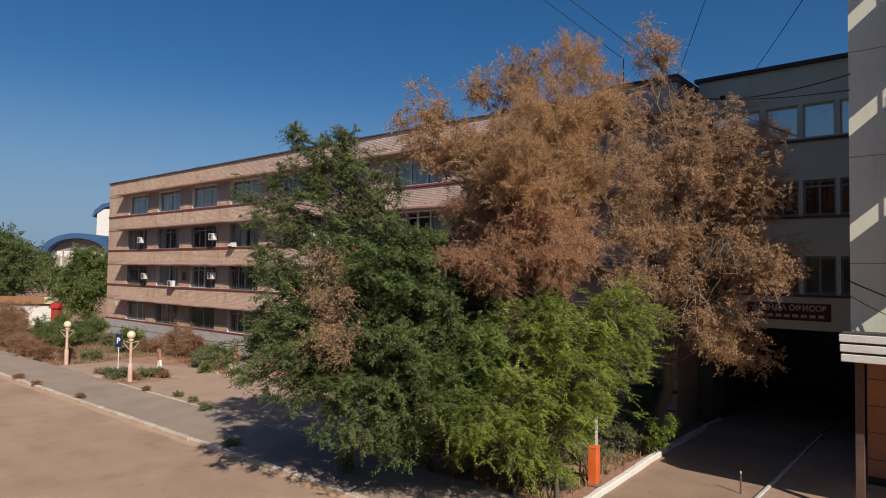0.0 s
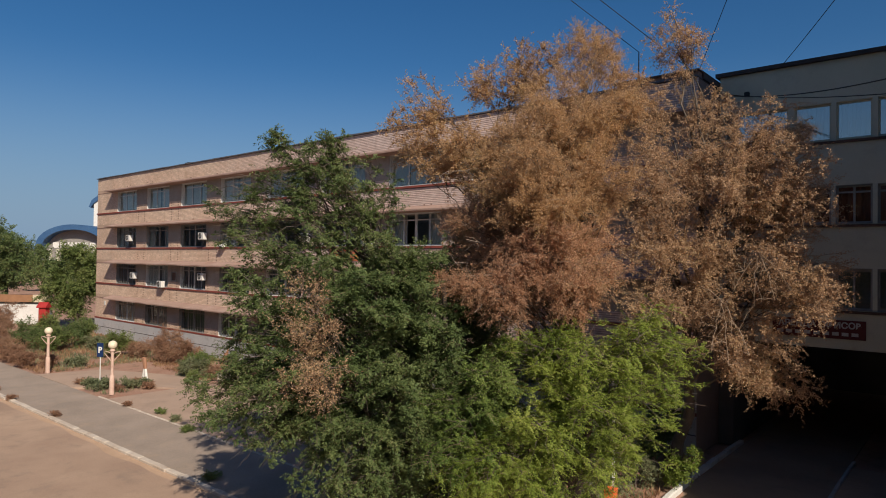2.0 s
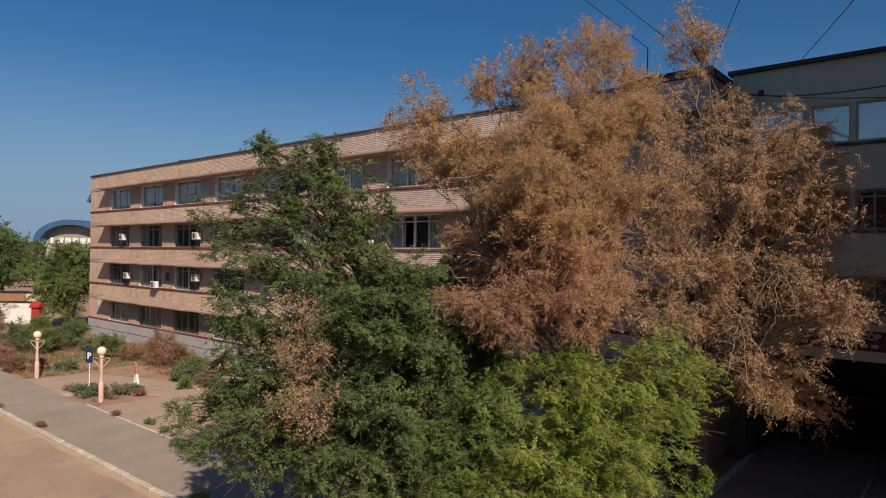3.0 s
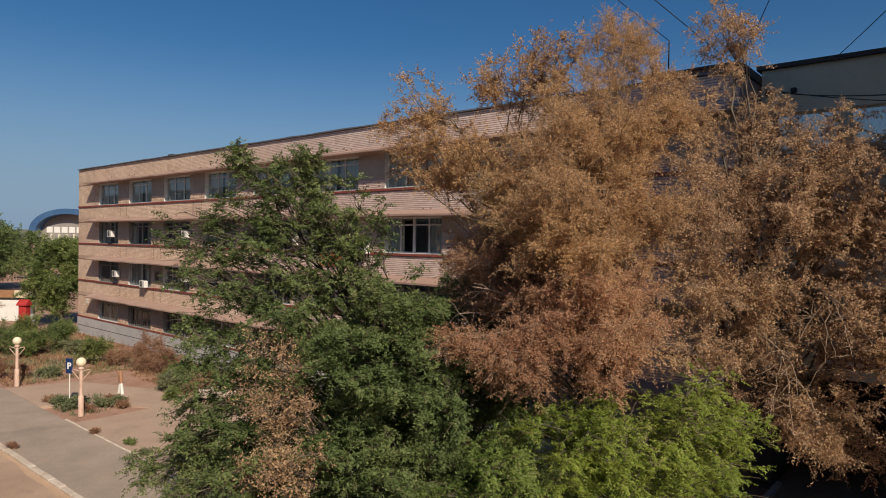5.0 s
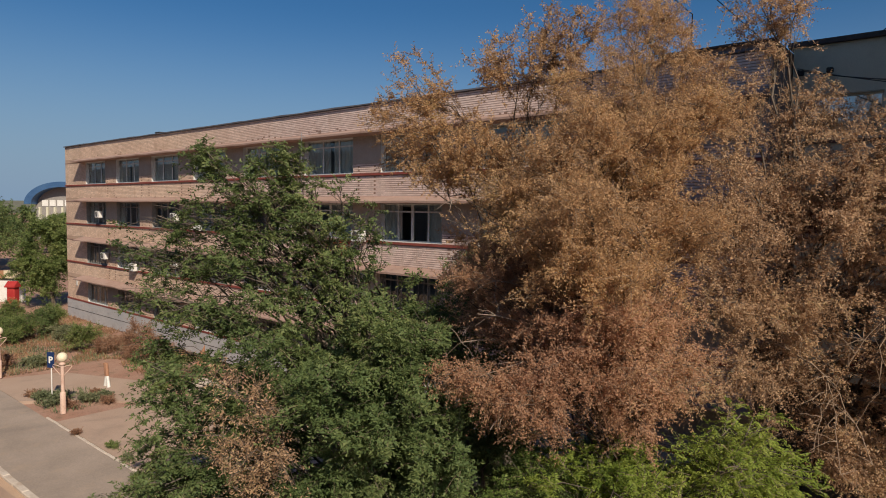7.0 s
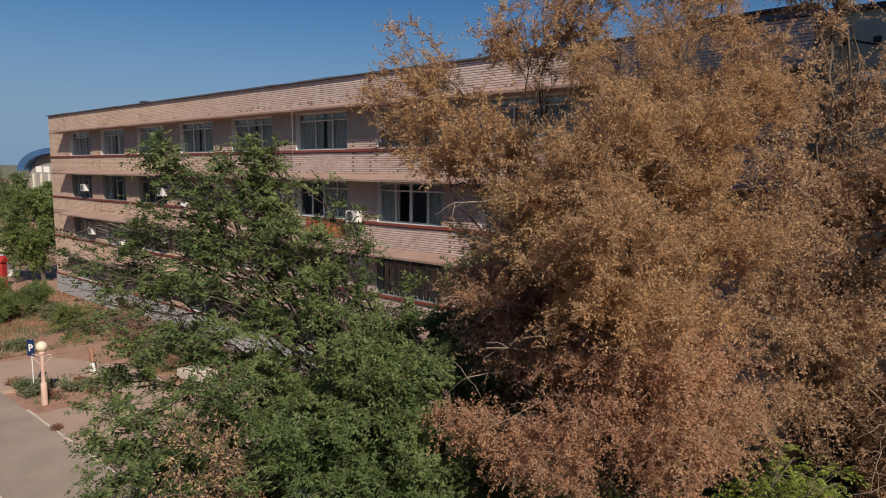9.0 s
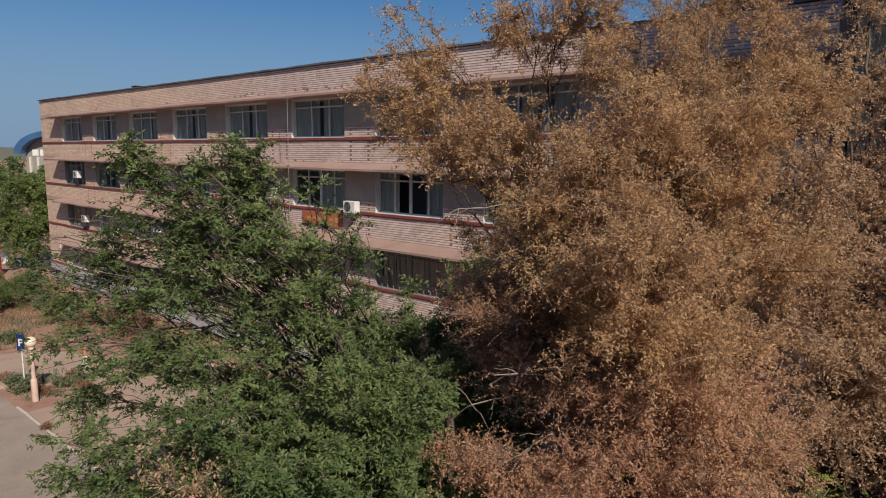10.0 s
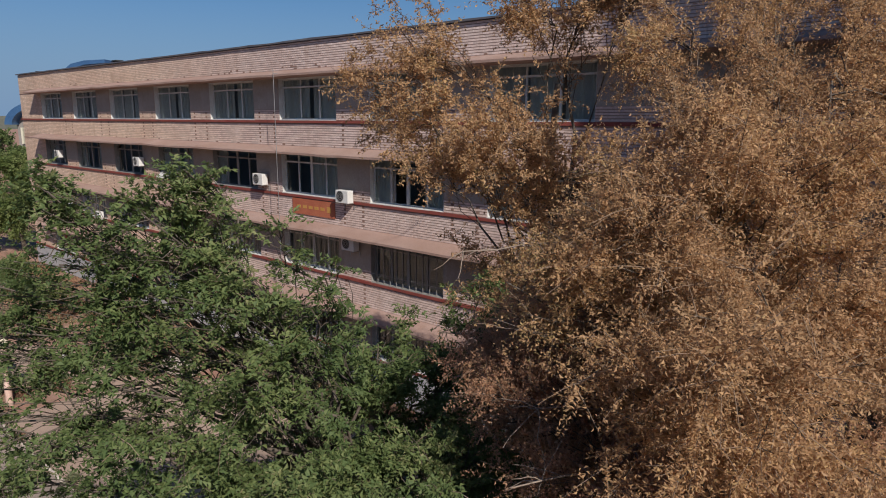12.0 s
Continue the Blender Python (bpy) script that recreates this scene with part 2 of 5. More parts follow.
ORANGETILE = surface("orange_brown_cladding", (0.42, 0.19, 0.10), (0.48, 0.23, 0.13), 1.0, 20, 0.7, 0.1)
BLUEROOF = surface("blue_metal_roof", (0.045, 0.11, 0.24), (0.06, 0.14, 0.28), 0.3, 5, 0.45, 0.0, metal=0.1)
CURTAIN = surface("pale_curtain", (0.80, 0.76, 0.70), (0.86, 0.83, 0.77), 2.0, 12, 0.9, 0.2, stretch=(6, 6, 0.3))
REDCURTAIN = surface("red_curtain", (0.30, 0.09, 0.06), (0.38, 0.13, 0.09), 2.0, 12, 0.9, 0.2, stretch=(6, 6, 0.3))
OLDFRAME = surface("old_white_frame", (0.66, 0.655, 0.63), (0.74, 0.735, 0.71), 2.0, 30, 0.7, 0.1, (0.36, 0.33, 0.30), 0.5)
GRILLE = surface("grey_painted_iron", (0.30, 0.29, 0.275), (0.38, 0.37, 0.35), 2.0, 30, 0.7, 0.1, (0.2, 0.15, 0.12), 0.5)
BROWNFRAME = surface("weathered_frame", (0.27, 0.26, 0.245), (0.35, 0.34, 0.32), 3.0, 30, 0.7, 0.1)
REDPAINT = surface("red_paint", (0.38, 0.03, 0.03), (0.45, 0.045, 0.04), 2.0, 30, 0.6, 0.0)
FARHILL = surface("far_hill", (0.10, 0.11, 0.09), (0.15, 0.14, 0.11), 0.01, 0.2, 1.0, 0.0)
DRYGRASS = leaf_material("dry_grass", [(0.1, (0.20, 0.10, 0.06)), (0.5, (0.33, 0.19, 0.11)), (0.9, (0.42, 0.30, 0.17))], 0.25)
WEED = leaf_material("weed_green", [(0.1, (0.12, 0.15, 0.08)), (0.5, (0.21, 0.24, 0.13)), (0.9, (0.34, 0.32, 0.18))], 0.4)
LEAF_RUST = leaf_material("rusty_dry_leaf", [(0.1, (0.25, 0.135, 0.088)), (0.5, (0.40, 0.23, 0.15)), (0.9, (0.50, 0.335, 0.22))], 0.45)
LEAF_OLIVE = leaf_material("olive_leaf", [(0.1, (0.11, 0.16, 0.05)), (0.5, (0.20, 0.26, 0.085)), (0.9, (0.33, 0.37, 0.14))], 0.45)
LEAF_TAN = leaf_material("dry_tan_leaf", [(0.05, (0.360, 0.237, 0.131)), (0.25, (0.466, 0.303, 0.166)), (0.45, (0.583, 0.356, 0.196)), (0.65, (0.657, 0.416, 0.218)), (0.85, (0.594, 0.409, 0.191)), (1.0, (0.435, 0.359, 0.173))], 0.45)
LEAF_PINK = leaf_material("withered_leaf", [(0.05, (0.374, 0.220, 0.142)), (0.25, (0.482, 0.278, 0.177)), (0.45, (0.567, 0.317, 0.203)), (0.65, (0.626, 0.372, 0.232)), (0.85, (0.578, 0.362, 0.203)), (1.0, (0.417, 0.333, 0.175))], 0.45)
LEAF_BROWN = leaf_material("reddish_brown_leaf", [(0.05, (0.293, 0.196, 0.126)), (0.25, (0.406, 0.271, 0.171)), (0.45, (0.537, 0.343, 0.214)), (0.65, (0.620, 0.411, 0.251)), (0.85, (0.576, 0.404, 0.225)), (1.0, (0.406, 0.352, 0.182))], 0.42)
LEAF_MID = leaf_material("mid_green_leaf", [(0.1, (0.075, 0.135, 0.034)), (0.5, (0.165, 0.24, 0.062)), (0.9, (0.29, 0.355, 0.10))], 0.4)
LEAF_DARK = leaf_material("dark_green_leaf", [(0.1, (0.086, 0.134, 0.048)), (0.5, (0.140, 0.194, 0.070)), (0.85, (0.220, 0.262, 0.098)), (1.0, (0.32, 0.31, 0.15))], 0.38, 0.6)
LEAF_BRIGHT = leaf_material("bright_green_leaf", [(0.05, (0.12, 0.190, 0.040)), (0.5, (0.265, 0.345, 0.065)), (0.95, (0.44, 0.475, 0.12))], 0.48)


# ---- mesh helpers ----
def link(name, me, mat, parent=None):
    me.materials.append(mat)
    ob = new(name, me)
    if parent:
        ob.parent = parent
    return ob


def part(name, bm, mat, parent=None, label="", smooth=False):
    me = bpy.data.meshes.new(name)
    if smooth:
        for f in bm.faces:
            f.smooth = True
    bm.to_mesh(me)
    bm.free()
    ob = link(name, me, mat, parent)
    if label:
        tagged(ob, label)
    return ob


def thing(name, x=0, y=0, z=0, rz=0, **tags):
    ob = new(name)
    ob.matrix_basis = pose(x, y, z, 0, 0, rz)
    return tagged(ob, **tags)


def box(bm, x0, x1, y0, y1, z0, z1, bevel=0.0):
    r = bmesh.ops.create_cube(bm, size=1, matrix=Matrix.Translation(((x0 + x1) / 2, (y0 + y1) / 2, (z0 + z1) / 2)) @ Matrix.Diagonal((x1 - x0, y1 - y0, z1 - z0, 1)))
    if bevel:
        edges = list({e for v in r["verts"] for e in v.link_edges})
        bmesh.ops.bevel(bm, geom=edges, offset=bevel, segments=1, affect="EDGES")
    return bm


def boxed(*dims, bevel=0.0):
    return box(bmesh.new(), *dims, bevel=bevel)


def prism(bm, section, x0, x1):
    """Extrudes a (y, z) outline along x."""
    a = [bm.verts.new((x0, y, z)) for y, z in section]
    b = [bm.verts.new((x1, y, z)) for y, z in section]
    n = len(section)
    for i in range(n):
        bm.faces.new((a[i], a[(i + 1) % n], b[(i + 1) % n], b[i]))
    bm.faces.new(a[::-1])
    bm.faces.new(b)
    bmesh.ops.recalc_face_normals(bm, faces=bm.faces)
    return bm


def raw_mesh(name, verts, faces_idx, sizes):
    """A mesh straight from arrays: vertices, flat loop indices, corners per face."""
    me = bpy.data.meshes.new(name)
    verts = np.asarray(verts, dtype=np.float32)
    me.vertices.add(len(verts))
    me.vertices.foreach_set("co", verts.ravel())
    me.loops.add(len(faces_idx))
    me.loops.foreach_set("vertex_index", np.asarray(faces_idx, dtype=np.int32))
    sizes = np.asarray(sizes, dtype=np.int32)
    me.polygons.add(len(sizes))
    me.polygons.foreach_set("loop_start", np.concatenate(([0], np.cumsum(sizes)[:-1])).astype(np.int32))
    me.update(calc_edges=True)
    return me


def tubes_mesh(name, paths, sides=5):
    """Tapered tubes along paths of (points, radii), joined into one mesh."""
    V, F = [], []
    n0 = 0
    ang = np.arange(sides) * 2 * np.pi / sides
    for pts, rad in paths:
        pts = np.asarray(pts)
        k = len(pts)
        d = np.gradient(pts, axis=0)
        d /= np.linalg.norm(d, axis=1, keepdims=True) + 1e-9
        ref = np.where(np.abs(d[:, 2:3]) < 0.9, np.array([[0, 0, 1.0]]), np.array([[1.0, 0, 0]]))
        u = np.cross(d, ref)
        u /= np.linalg.norm(u, axis=1, keepdims=True) + 1e-9
        w = np.cross(d, u)
        ring = pts[:, None, :] + np.asarray(rad)[:, None, None] * (np.cos(ang)[None, :, None] * u[:, None, :] + np.sin(ang)[None, :, None] * w[:, None, :])
        V.append(ring.reshape(-1, 3))
        i = np.arange(k - 1)[:, None] * sides
        j = np.arange(sides)[None, :]
        jn = (j + 1) % sides
        q = np.stack([i + j, i + jn, i + sides + jn, i + sides + j], axis=-1).reshape(-1, 4) + n0
        F.append(q)
        n0 += k * sides
    V, F = np.concatenate(V), np.concatenate(F)
    me = raw_mesh(name, V, F.ravel(), np.full(len(F), 4))
    me.polygons.foreach_set("use_smooth", np.ones(len(F), dtype=bool))
    return me


def leaves_mesh(name, base, axis, side, length, width, simple=False):
    """Small folded leaves: four corners each, creased along the rib; or slender ones of three corners."""
    nrm = np.cross(axis, side)
    L, W = length[:, None], width[:, None]
    if simple:
        V = np.stack([base, base + axis * L * 0.48 + side * W * 0.8 + nrm * L * 0.06, base + axis * L - nrm * L * 0.08], axis=1).reshape(-1, 3)
        n = len(base)
        return raw_mesh(name, V, np.arange(3 * n), np.full(n, 3))
    a = base
    b = base + axis * L * 0.45 + side * W * 0.5 + nrm * W * 0.12
    c = base + axis * L - nrm * L * 0.10
    d = base + axis * L * 0.45 - side * W * 0.5 + nrm * W * 0.12
    V = np.stack([a, b, c, d], axis=1).reshape(-1, 3)
    n = len(base)
    k = np.arange(n)[:, None] * 4
    F = (k + np.array([[0, 1, 2, 0, 2, 3]])).reshape(-1)
    return raw_mesh(name, V, F, np.full(2 * n, 3))


def unit(v):
    return v / (np.linalg.norm(v, axis=-1, keepdims=True) + 1e-9)


def bend(rng, p, q, n, lift=0.0, wob=0.06):
    """A crooked line from p to q that first rises."""
    p, q = np.asarray(p, float), np.asarray(q, float)
    t = np.linspace(0, 1, n)[:, None]
    L = np.linalg.norm(q - p)
    line = p + (q - p) * t + np.array([0, 0, 1.0]) * (lift * L * np.sin(np.pi * t))
    j = rng.normal(0, wob * L, (n, 3)) * np.sin(np.pi * t)
    return line + j


def grow(name, foot, top, radius, lobes, leaf, leaf_mat, seed, twigs=900, per_twig=26, twig_len=0.7, leaf_len=0.075, leaf_w=0.028,
         droop=0.0, spray=0.5, bare=0.0, twig_mat=None, fork=0.35, branches=14, hollow=0.35, squash=0.9, simple=False, twig_share=0.5, tipped=0.5, frond=0, loose=0.0, **tags):
    """A tree: trunk and limbs that reach into clumps (x, y, z, across, upright, share), boughs inside each clump,
    twigs on the boughs and leaves on the twigs. frond: how many feathered leaves spread from one tuft (0: single leaves on twigs);
    loose: how far the leaves stand off their twig."""
    rng = np.random.default_rng(seed)
    tree = thing(name, *foot, **tags)
    foot, top = np.array(foot, float), np.array(top, float)
    trunk = bend(rng, foot * 0, top - foot, 9, 0, 0.025)
    tr = np.linspace(1.0, 0.42, 9) * radius
    tr[0] *= 1.35
    limbs, boughs, twig_paths = [], [], []
    B, A, S, LL, LW = [], [], [], [], []
    lobes = [tuple(l) if len(l) == 6 else (l[0], l[1], l[2], l[3], l[3] * squash, l[3] ** 2) for l in lobes]
    share = sum(l[5] for l in lobes)
    for cx, cy, cz, across, upright, part_of in lobes:
        c = np.array([cx, cy, cz]) - foot
        h = np.clip((c[2] / (top[2] - foot[2])) * 0.62, fork, 0.98)
        k = h * 8
        i = min(int(k), 7)
        start = trunk[i] + (trunk[i + 1] - trunk[i]) * (k - i)
        end = c + np.array([0, 0, upright * 0.35])
        limb = bend(rng, start, end, 8, 0.10, 0.05)
        r0 = radius * np.clip(0.18 + 0.10 * across, 0.15, 0.5)
        limbs.append((limb, 0.010 + (r0 - 0.010) * np.linspace(1, 0, 8) ** 1.4))
        n_b = max(4, int(branches * part_of ** 0.5))
        n_t = max(3, int(twigs * part_of / share / n_b * len(lobes) ** 0))
        for _ in range(n_b):
            d = unit(rng.normal(size=3))
            rr = (hollow + (1 - hollow) * rng.random()) ** 0.5 * rng.uniform(0.85, 1.22)
            tip = c + d * np.array([across, across, upright]) * rr
            tip[2] = max(tip[2], 0.25)
            f = rng.uniform(0.35, 1.0) * 7
            i = min(int(f), 6)
            s = limb[i] + (limb[i + 1] - limb[i]) * (f - i)
            bough = bend(rng, s, tip, 6, 0.08 - droop * 0.1, 0.05)
            boughs.append((bough, np.linspace(max(0.010, r0 * 0.18), 0.004, 6)))
            bd = unit(tip - s)
            f = rng.random(n_t) ** tipped * 5 * 0.98
            i = np.minimum(f.astype(int), 4)
            s0 = bough[i] + (bough[i + 1] - bough[i]) * (f - i)[:, None]
            td = unit(unit(rng.normal(size=(n_t, 3))) + 0.55 * bd + np.array([0, 0, 0.25 - droop]))
            ln = twig_len * rng.uniform(0.45, 1.25, n_t)
            sag = (0.12 + 0.35 * droop) * ln
            if frond:
                first = (np.arange(n_t) // frond) * frond
                s0 = s0[first] + rng.normal(0, 0.025, (n_t, 3))
                turn = rng.random(n_t) * 2 * np.pi
                td = unit(np.stack([np.cos(turn), np.sin(turn), rng.uniform(-0.5, 1.1, n_t)], -1) + 0.45 * bd)
                sag = rng.uniform(0.2, 0.55, n_t) * ln
            mid = s0 + td * ln[:, None] * 0.5 - np.array([0, 0, 1.0]) * sag[:, None] * 0.25
            tp = s0 + td * ln[:, None] - np.array([0, 0, 1.0]) * sag[:, None]
            for q in range(n_t):
                if rng.random() < twig_share:
                    twig_paths.append((np.stack([s0[q], mid[q], tp[q]]), (0.005, 0.004, 0.002)))
            keep = np.where(rng.random(n_t) > bare)[0]
            m = len(keep)
            if not m:
                continue
            u = np.tile(np.linspace(0.12, 1.0, per_twig), (m, 1)) + rng.normal(0, 0.03, (m, per_twig))
            P0, P1, P2 = s0[keep][:, None, :], mid[keep][:, None, :], tp[keep][:, None, :]
            uu = np.clip(u, 0, 1)[:, :, None]
            pos = (1 - uu) ** 2 * P0 + 2 * uu * (1 - uu) * P1 + uu ** 2 * P2
            if loose:
                pos = pos + rng.normal(0, loose, pos.shape)
            tang = unit(P2 - P0) * np.ones_like(pos)
            flat = unit(np.cross(tang, np.array([0, 0, 1.0]) + rng.normal(0, spray * 0.6, (m, 1, 3))))
            sign = np.where(np.arange(per_twig) % 2, 1.0, -1.0)[None, :, None]
            ax = unit(tang * 0.55 + flat * sign * 0.85 + rng.normal(0, spray, pos.shape) + np.array([0, 0, -droop * 0.5]))
            sd = unit(np.cross(ax, unit(np.cross(tang, flat) + rng.normal(0, spray, pos.shape))))
            B.append(pos.reshape(-1, 3)), A.append(ax.reshape(-1, 3)), S.append(sd.reshape(-1, 3))
            z = rng.uniform(0.65, 1.25, m * per_twig)
            LL.append(leaf_len * z), LW.append(leaf_w * z * rng.uniform(0.8, 1.2, m * per_twig))
    link("trunk", tubes_mesh("trunk", [(trunk, tr)], 8), BARK, tree)
    for one in limbs:
        link("limb", tubes_mesh("limb", [one], 6), BARK, tree)
    tagged(link("branchwork", tubes_mesh("branchwork", boughs, 3), BARK, tree), kind="stuff")
    if twig_paths:
        tagged(link("twigwork", tubes_mesh("twigwork", twig_paths, 3), twig_mat or TWIG, tree), kind="stuff")
    crown = link("crown", leaves_mesh("crown", *[np.concatenate(q) for q in (B, A, S, LL, LW)], simple), leaf_mat, tree)
    tagged(crown, kind="stuff")
    return tree


# ---- ground ----
def setting(name, bm, mat, **tags):
    ob = part(name, bm, mat)
    return tagged(ob, kind="structure", **tags)


def slab(outline, z0, z1):
    """A flat slab with the given (x, y) outline."""
    bm = bmesh.new()
    a = [bm.verts.new((x, y, z0)) for x, y in outline]
    b = [bm.verts.new((x, y, z1)) for x, y in outline]
    n = len(outline)
    for i in range(n):
        bm.faces.new((a[i], a[(i + 1) % n], b[(i + 1) % n], b[i]))
    bm.faces.new(a[::-1])
    bm.faces.new(b)
    bmesh.ops.recalc_face_normals(bm, faces=bm.faces)
    return bm


def kerb_stones(name, x0, y0, x1, y1, h, w, mat, label, length=1.0, seed=3):
    """A row of kerb stones, each one a piece of its own, a little out of line."""
    rng = random.Random(seed)
    top = tagged(new(name), kind="structure", label=label, category="kerb")
    d = math.hypot(x1 - x0, y1 - y0)
    n = max(1, int(d / length))
    me = None
    for i in range(n):
        if me is None:
            bm = boxed(-length / 2 + 0.001, length / 2 - 0.001, -w / 2, w / 2, -0.12, h, bevel=0.025)
            me = bpy.data.meshes.new("kerb_stone")
            bm.to_mesh(me)
            bm.free()
            me.materials.append(mat)
        ob = new("kerb_stone", me)
        ob.parent = top
        f = (i + 0.5) / n
        ob.matrix_basis = pose(x0 + (x1 - x0) * f, y0 + (y1 - y0) * f + rng.gauss(0, 0.008), rng.gauss(-0.01, 0.008), 0, rng.gauss(0, 0.4), math.degrees(math.atan2(y1 - y0, x1 - x0)) + rng.gauss(0, 0.8))
    return top


def terrain():
    n = 90
    xs = np.concatenate([np.linspace(-1500, -110, 12), np.linspace(-105, 30, n), np.linspace(40, 1500, 10)])
    ys = np.concatenate([np.linspace(-1500, -30, 10), np.linspace(-25, 60, n), np.linspace(70, 1500, 12)])
    X, Y = np.meshgrid(xs, ys)
    Z = np.full(X.shape, -0.06)
    bed = (Y > 16.6) & (Y < 27.2) & (X < -9.2) & (X > -100)
    for i in range(X.shape[0]):
        for j in range(X.shape[1]):
            if bed[i, j]:
                Z[i, j] = 0.02 + 0.10 * noise.noise(Vector((X[i, j] * 0.4, Y[i, j] * 0.4, 0)))
    V = np.stack([X, Y, Z], -1).reshape(-1, 3)
    w = len(xs)
    i, j = np.meshgrid(np.arange(len(ys) - 1), np.arange(w - 1), indexing="ij")
    q = (i * w + j).ravel()
    F = np.stack([q, q + 1, q + w + 1, q + w], -1)
    me = raw_mesh("ground", V, F.ravel(), np.full(len(F), 4))
    me.polygons.foreach_set("use_smooth", np.ones(len(F), dtype=bool))
    return tagged(link("ground", me, EARTH), label="dry reddish earth with sparse weeds", category="ground", kind="structure")


terrain()
setting("road", slab([(-300, -30), (60, -30), (60, 12.9), (-8.5, 12.9), (-96, 12.12), (-300, 10.1)], -0.2, 0.0), ASPHALT, label="dusty tan asphalt road", category="road")
setting("pavement", slab([(-300, 10.3), (-96, 12.28), (-8.9, 13.06), (-9.0, 16.0), (-300, 16.0)], -0.2, 0.11), PAVING, label="worn grey asphalt pavement", category="pavement")
setting("driveway", slab([(-8.55, 12.9), (-5.3, 12.9), (-5.3, 48), (-9.2, 48), (-9.2, 24.2)], -0.2, 0.004), DRIVE_SHADE, label="asphalt driveway into the underpass", category="driveway")
setting("yard", boxed(-5.15, 60, 12.9, 30.2, -0.2, 0.06), ASPHALT, label="dusty asphalt yard beside the driveway", category="yard")
setting("parking_area", slab([(-36.6, 16.13), (-18, 16.13), (-18, 24.5), (-33.0, 24.5), (-36.6, 21.6)], -0.2, 0.13), PARKING, label="tan asphalt parking area beside the pavement", category="parking area")
setting("footpath", slab([(-47.0, 16.02), (-41.4, 16.02), (-38.6, 19.0), (-36.65, 20.0), (-36.65, 21.6), (-40.0, 22.2), (-46.0, 19.6)], -0.2, 0.115), PARKING, label="tan asphalt footpath between flower beds", category="path")
kerb_stones("kerb_road", -96, 12.2, -9.4, 12.98, 0.14, 0.24, KERB, "whitewashed concrete kerb along the road", 1.0, 3)
def drift(name, x0, y0, x1, y1, width, seed, z=0.006):
    """A thin ragged bank of blown sand along a kerb."""
    rng = random.Random(seed)
    bm = bmesh.new()
    n = int(abs(x1 - x0) / 0.35)
    rows = []
    for i in range(n + 1):
        f = i / n
        x, y = x0 + (x1 - x0) * f, y0 + (y1 - y0) * f
        w = max(0.05, width * (0.75 + 0.9 * noise.noise(Vector((x * 0.35, seed, 0))) + rng.uniform(-0.04, 0.04)))
        rows.append([bm.verts.new(p) for p in ((x, y - w, z - 0.012), (x, y - w * 0.5, z), (x, y, z + 0.03))])
    for r, t in zip(rows, rows[1:]):
        for k in range(2):
            bm.faces.new((r[k], t[k], t[k + 1], r[k + 1]))
    bmesh.ops.recalc_face_normals(bm, faces=bm.faces)
    return setting(name, bm, SAND, label="thin bank of blown sand along the kerb", category="sand")


drift("sand_bank", -80, 12.23, -8.6, 12.88, 0.42, 3)
kerb_stones("kerb_parking", -37.6, 16.06, -18, 16.06, 0.15, 0.12, KERB, "worn whitewashed kerb beside the parking area", 0.8, 4)
kerb_stones("kerb_driveway", -8.65, 13.2, -9.25, 24.2, 0.20, 0.20, WHITEPAINT, "white painted kerb along the driveway", 1.0, 5)
kerb_stones("kerb_driveway", -9.3, 24.2, -9.3, 31.0, 0.18, 0.20, PLINTH, "grey concrete kerb along the driveway", 1.0, 6)
kerb_stones("kerb_yard", -5.22, 13.2, -5.22, 31.0, 0.12, 0.12, PLINTH, "grey concrete kerb beside the yard", 1.0, 7)
kerb_stones("kerb_bed", -40.6, 22.4, -36.8, 21.8, 0.17, 0.10, KERB, "whitewashed kerb round a flower bed", 0.6, 8)

# ---- main building ----
WY = 27.7
X0, X1 = -68.1, -10.1
SILLS = [1.68, 5.04, 8.40, 11.76]
OPEN_H = 1.90
BAY, WIN_W = 6.01, 4.0
LEFTS = [-63.6 + BAY * i for i in range(8)]
TOP = 15.1

building = thing("office_building", X0, WY, 0, label="four-storey pink brick office building with sloping ledges", category="building")


def bpart(name, bm, mat, parent=building, label=""):
    bmesh.ops.translate(bm, vec=(-X0, -WY, 0), verts=bm.verts)
    return part(name, bm, mat, parent, label)


SPANS = [X0] + [v for l in LEFTS for v in (l, l + WIN_W)] + [X1]
PIERS = list(zip(SPANS[::2], SPANS[1::2]))
bm = bmesh.new()
box(bm, X0, X1, WY, WY + 0.4, 0, SILLS[0])
for i, s in enumerate(SILLS):
    box(bm, X0, X1, WY, WY + 0.4, s + OPEN_H, SILLS[i + 1] if i < 3 else TOP)
    for a, b in PIERS:
        box(bm, a, b, WY, WY + 0.4, s, s + OPEN_H)
box(bm, X0, X0 + 0.4, WY + 0.4, WY + 14, 0, TOP)
box(bm, X1 - 0.4, X1, WY + 0.4, WY + 14, 0, TOP)
box(bm, X0 + 0.4, X1 - 0.4, WY + 13.6, WY + 14, 0, TOP)
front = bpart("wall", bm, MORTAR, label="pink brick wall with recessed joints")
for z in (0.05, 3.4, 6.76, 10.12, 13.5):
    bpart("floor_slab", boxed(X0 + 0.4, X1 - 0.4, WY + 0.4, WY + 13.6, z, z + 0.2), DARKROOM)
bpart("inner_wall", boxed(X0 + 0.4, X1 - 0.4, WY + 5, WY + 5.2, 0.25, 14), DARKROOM)


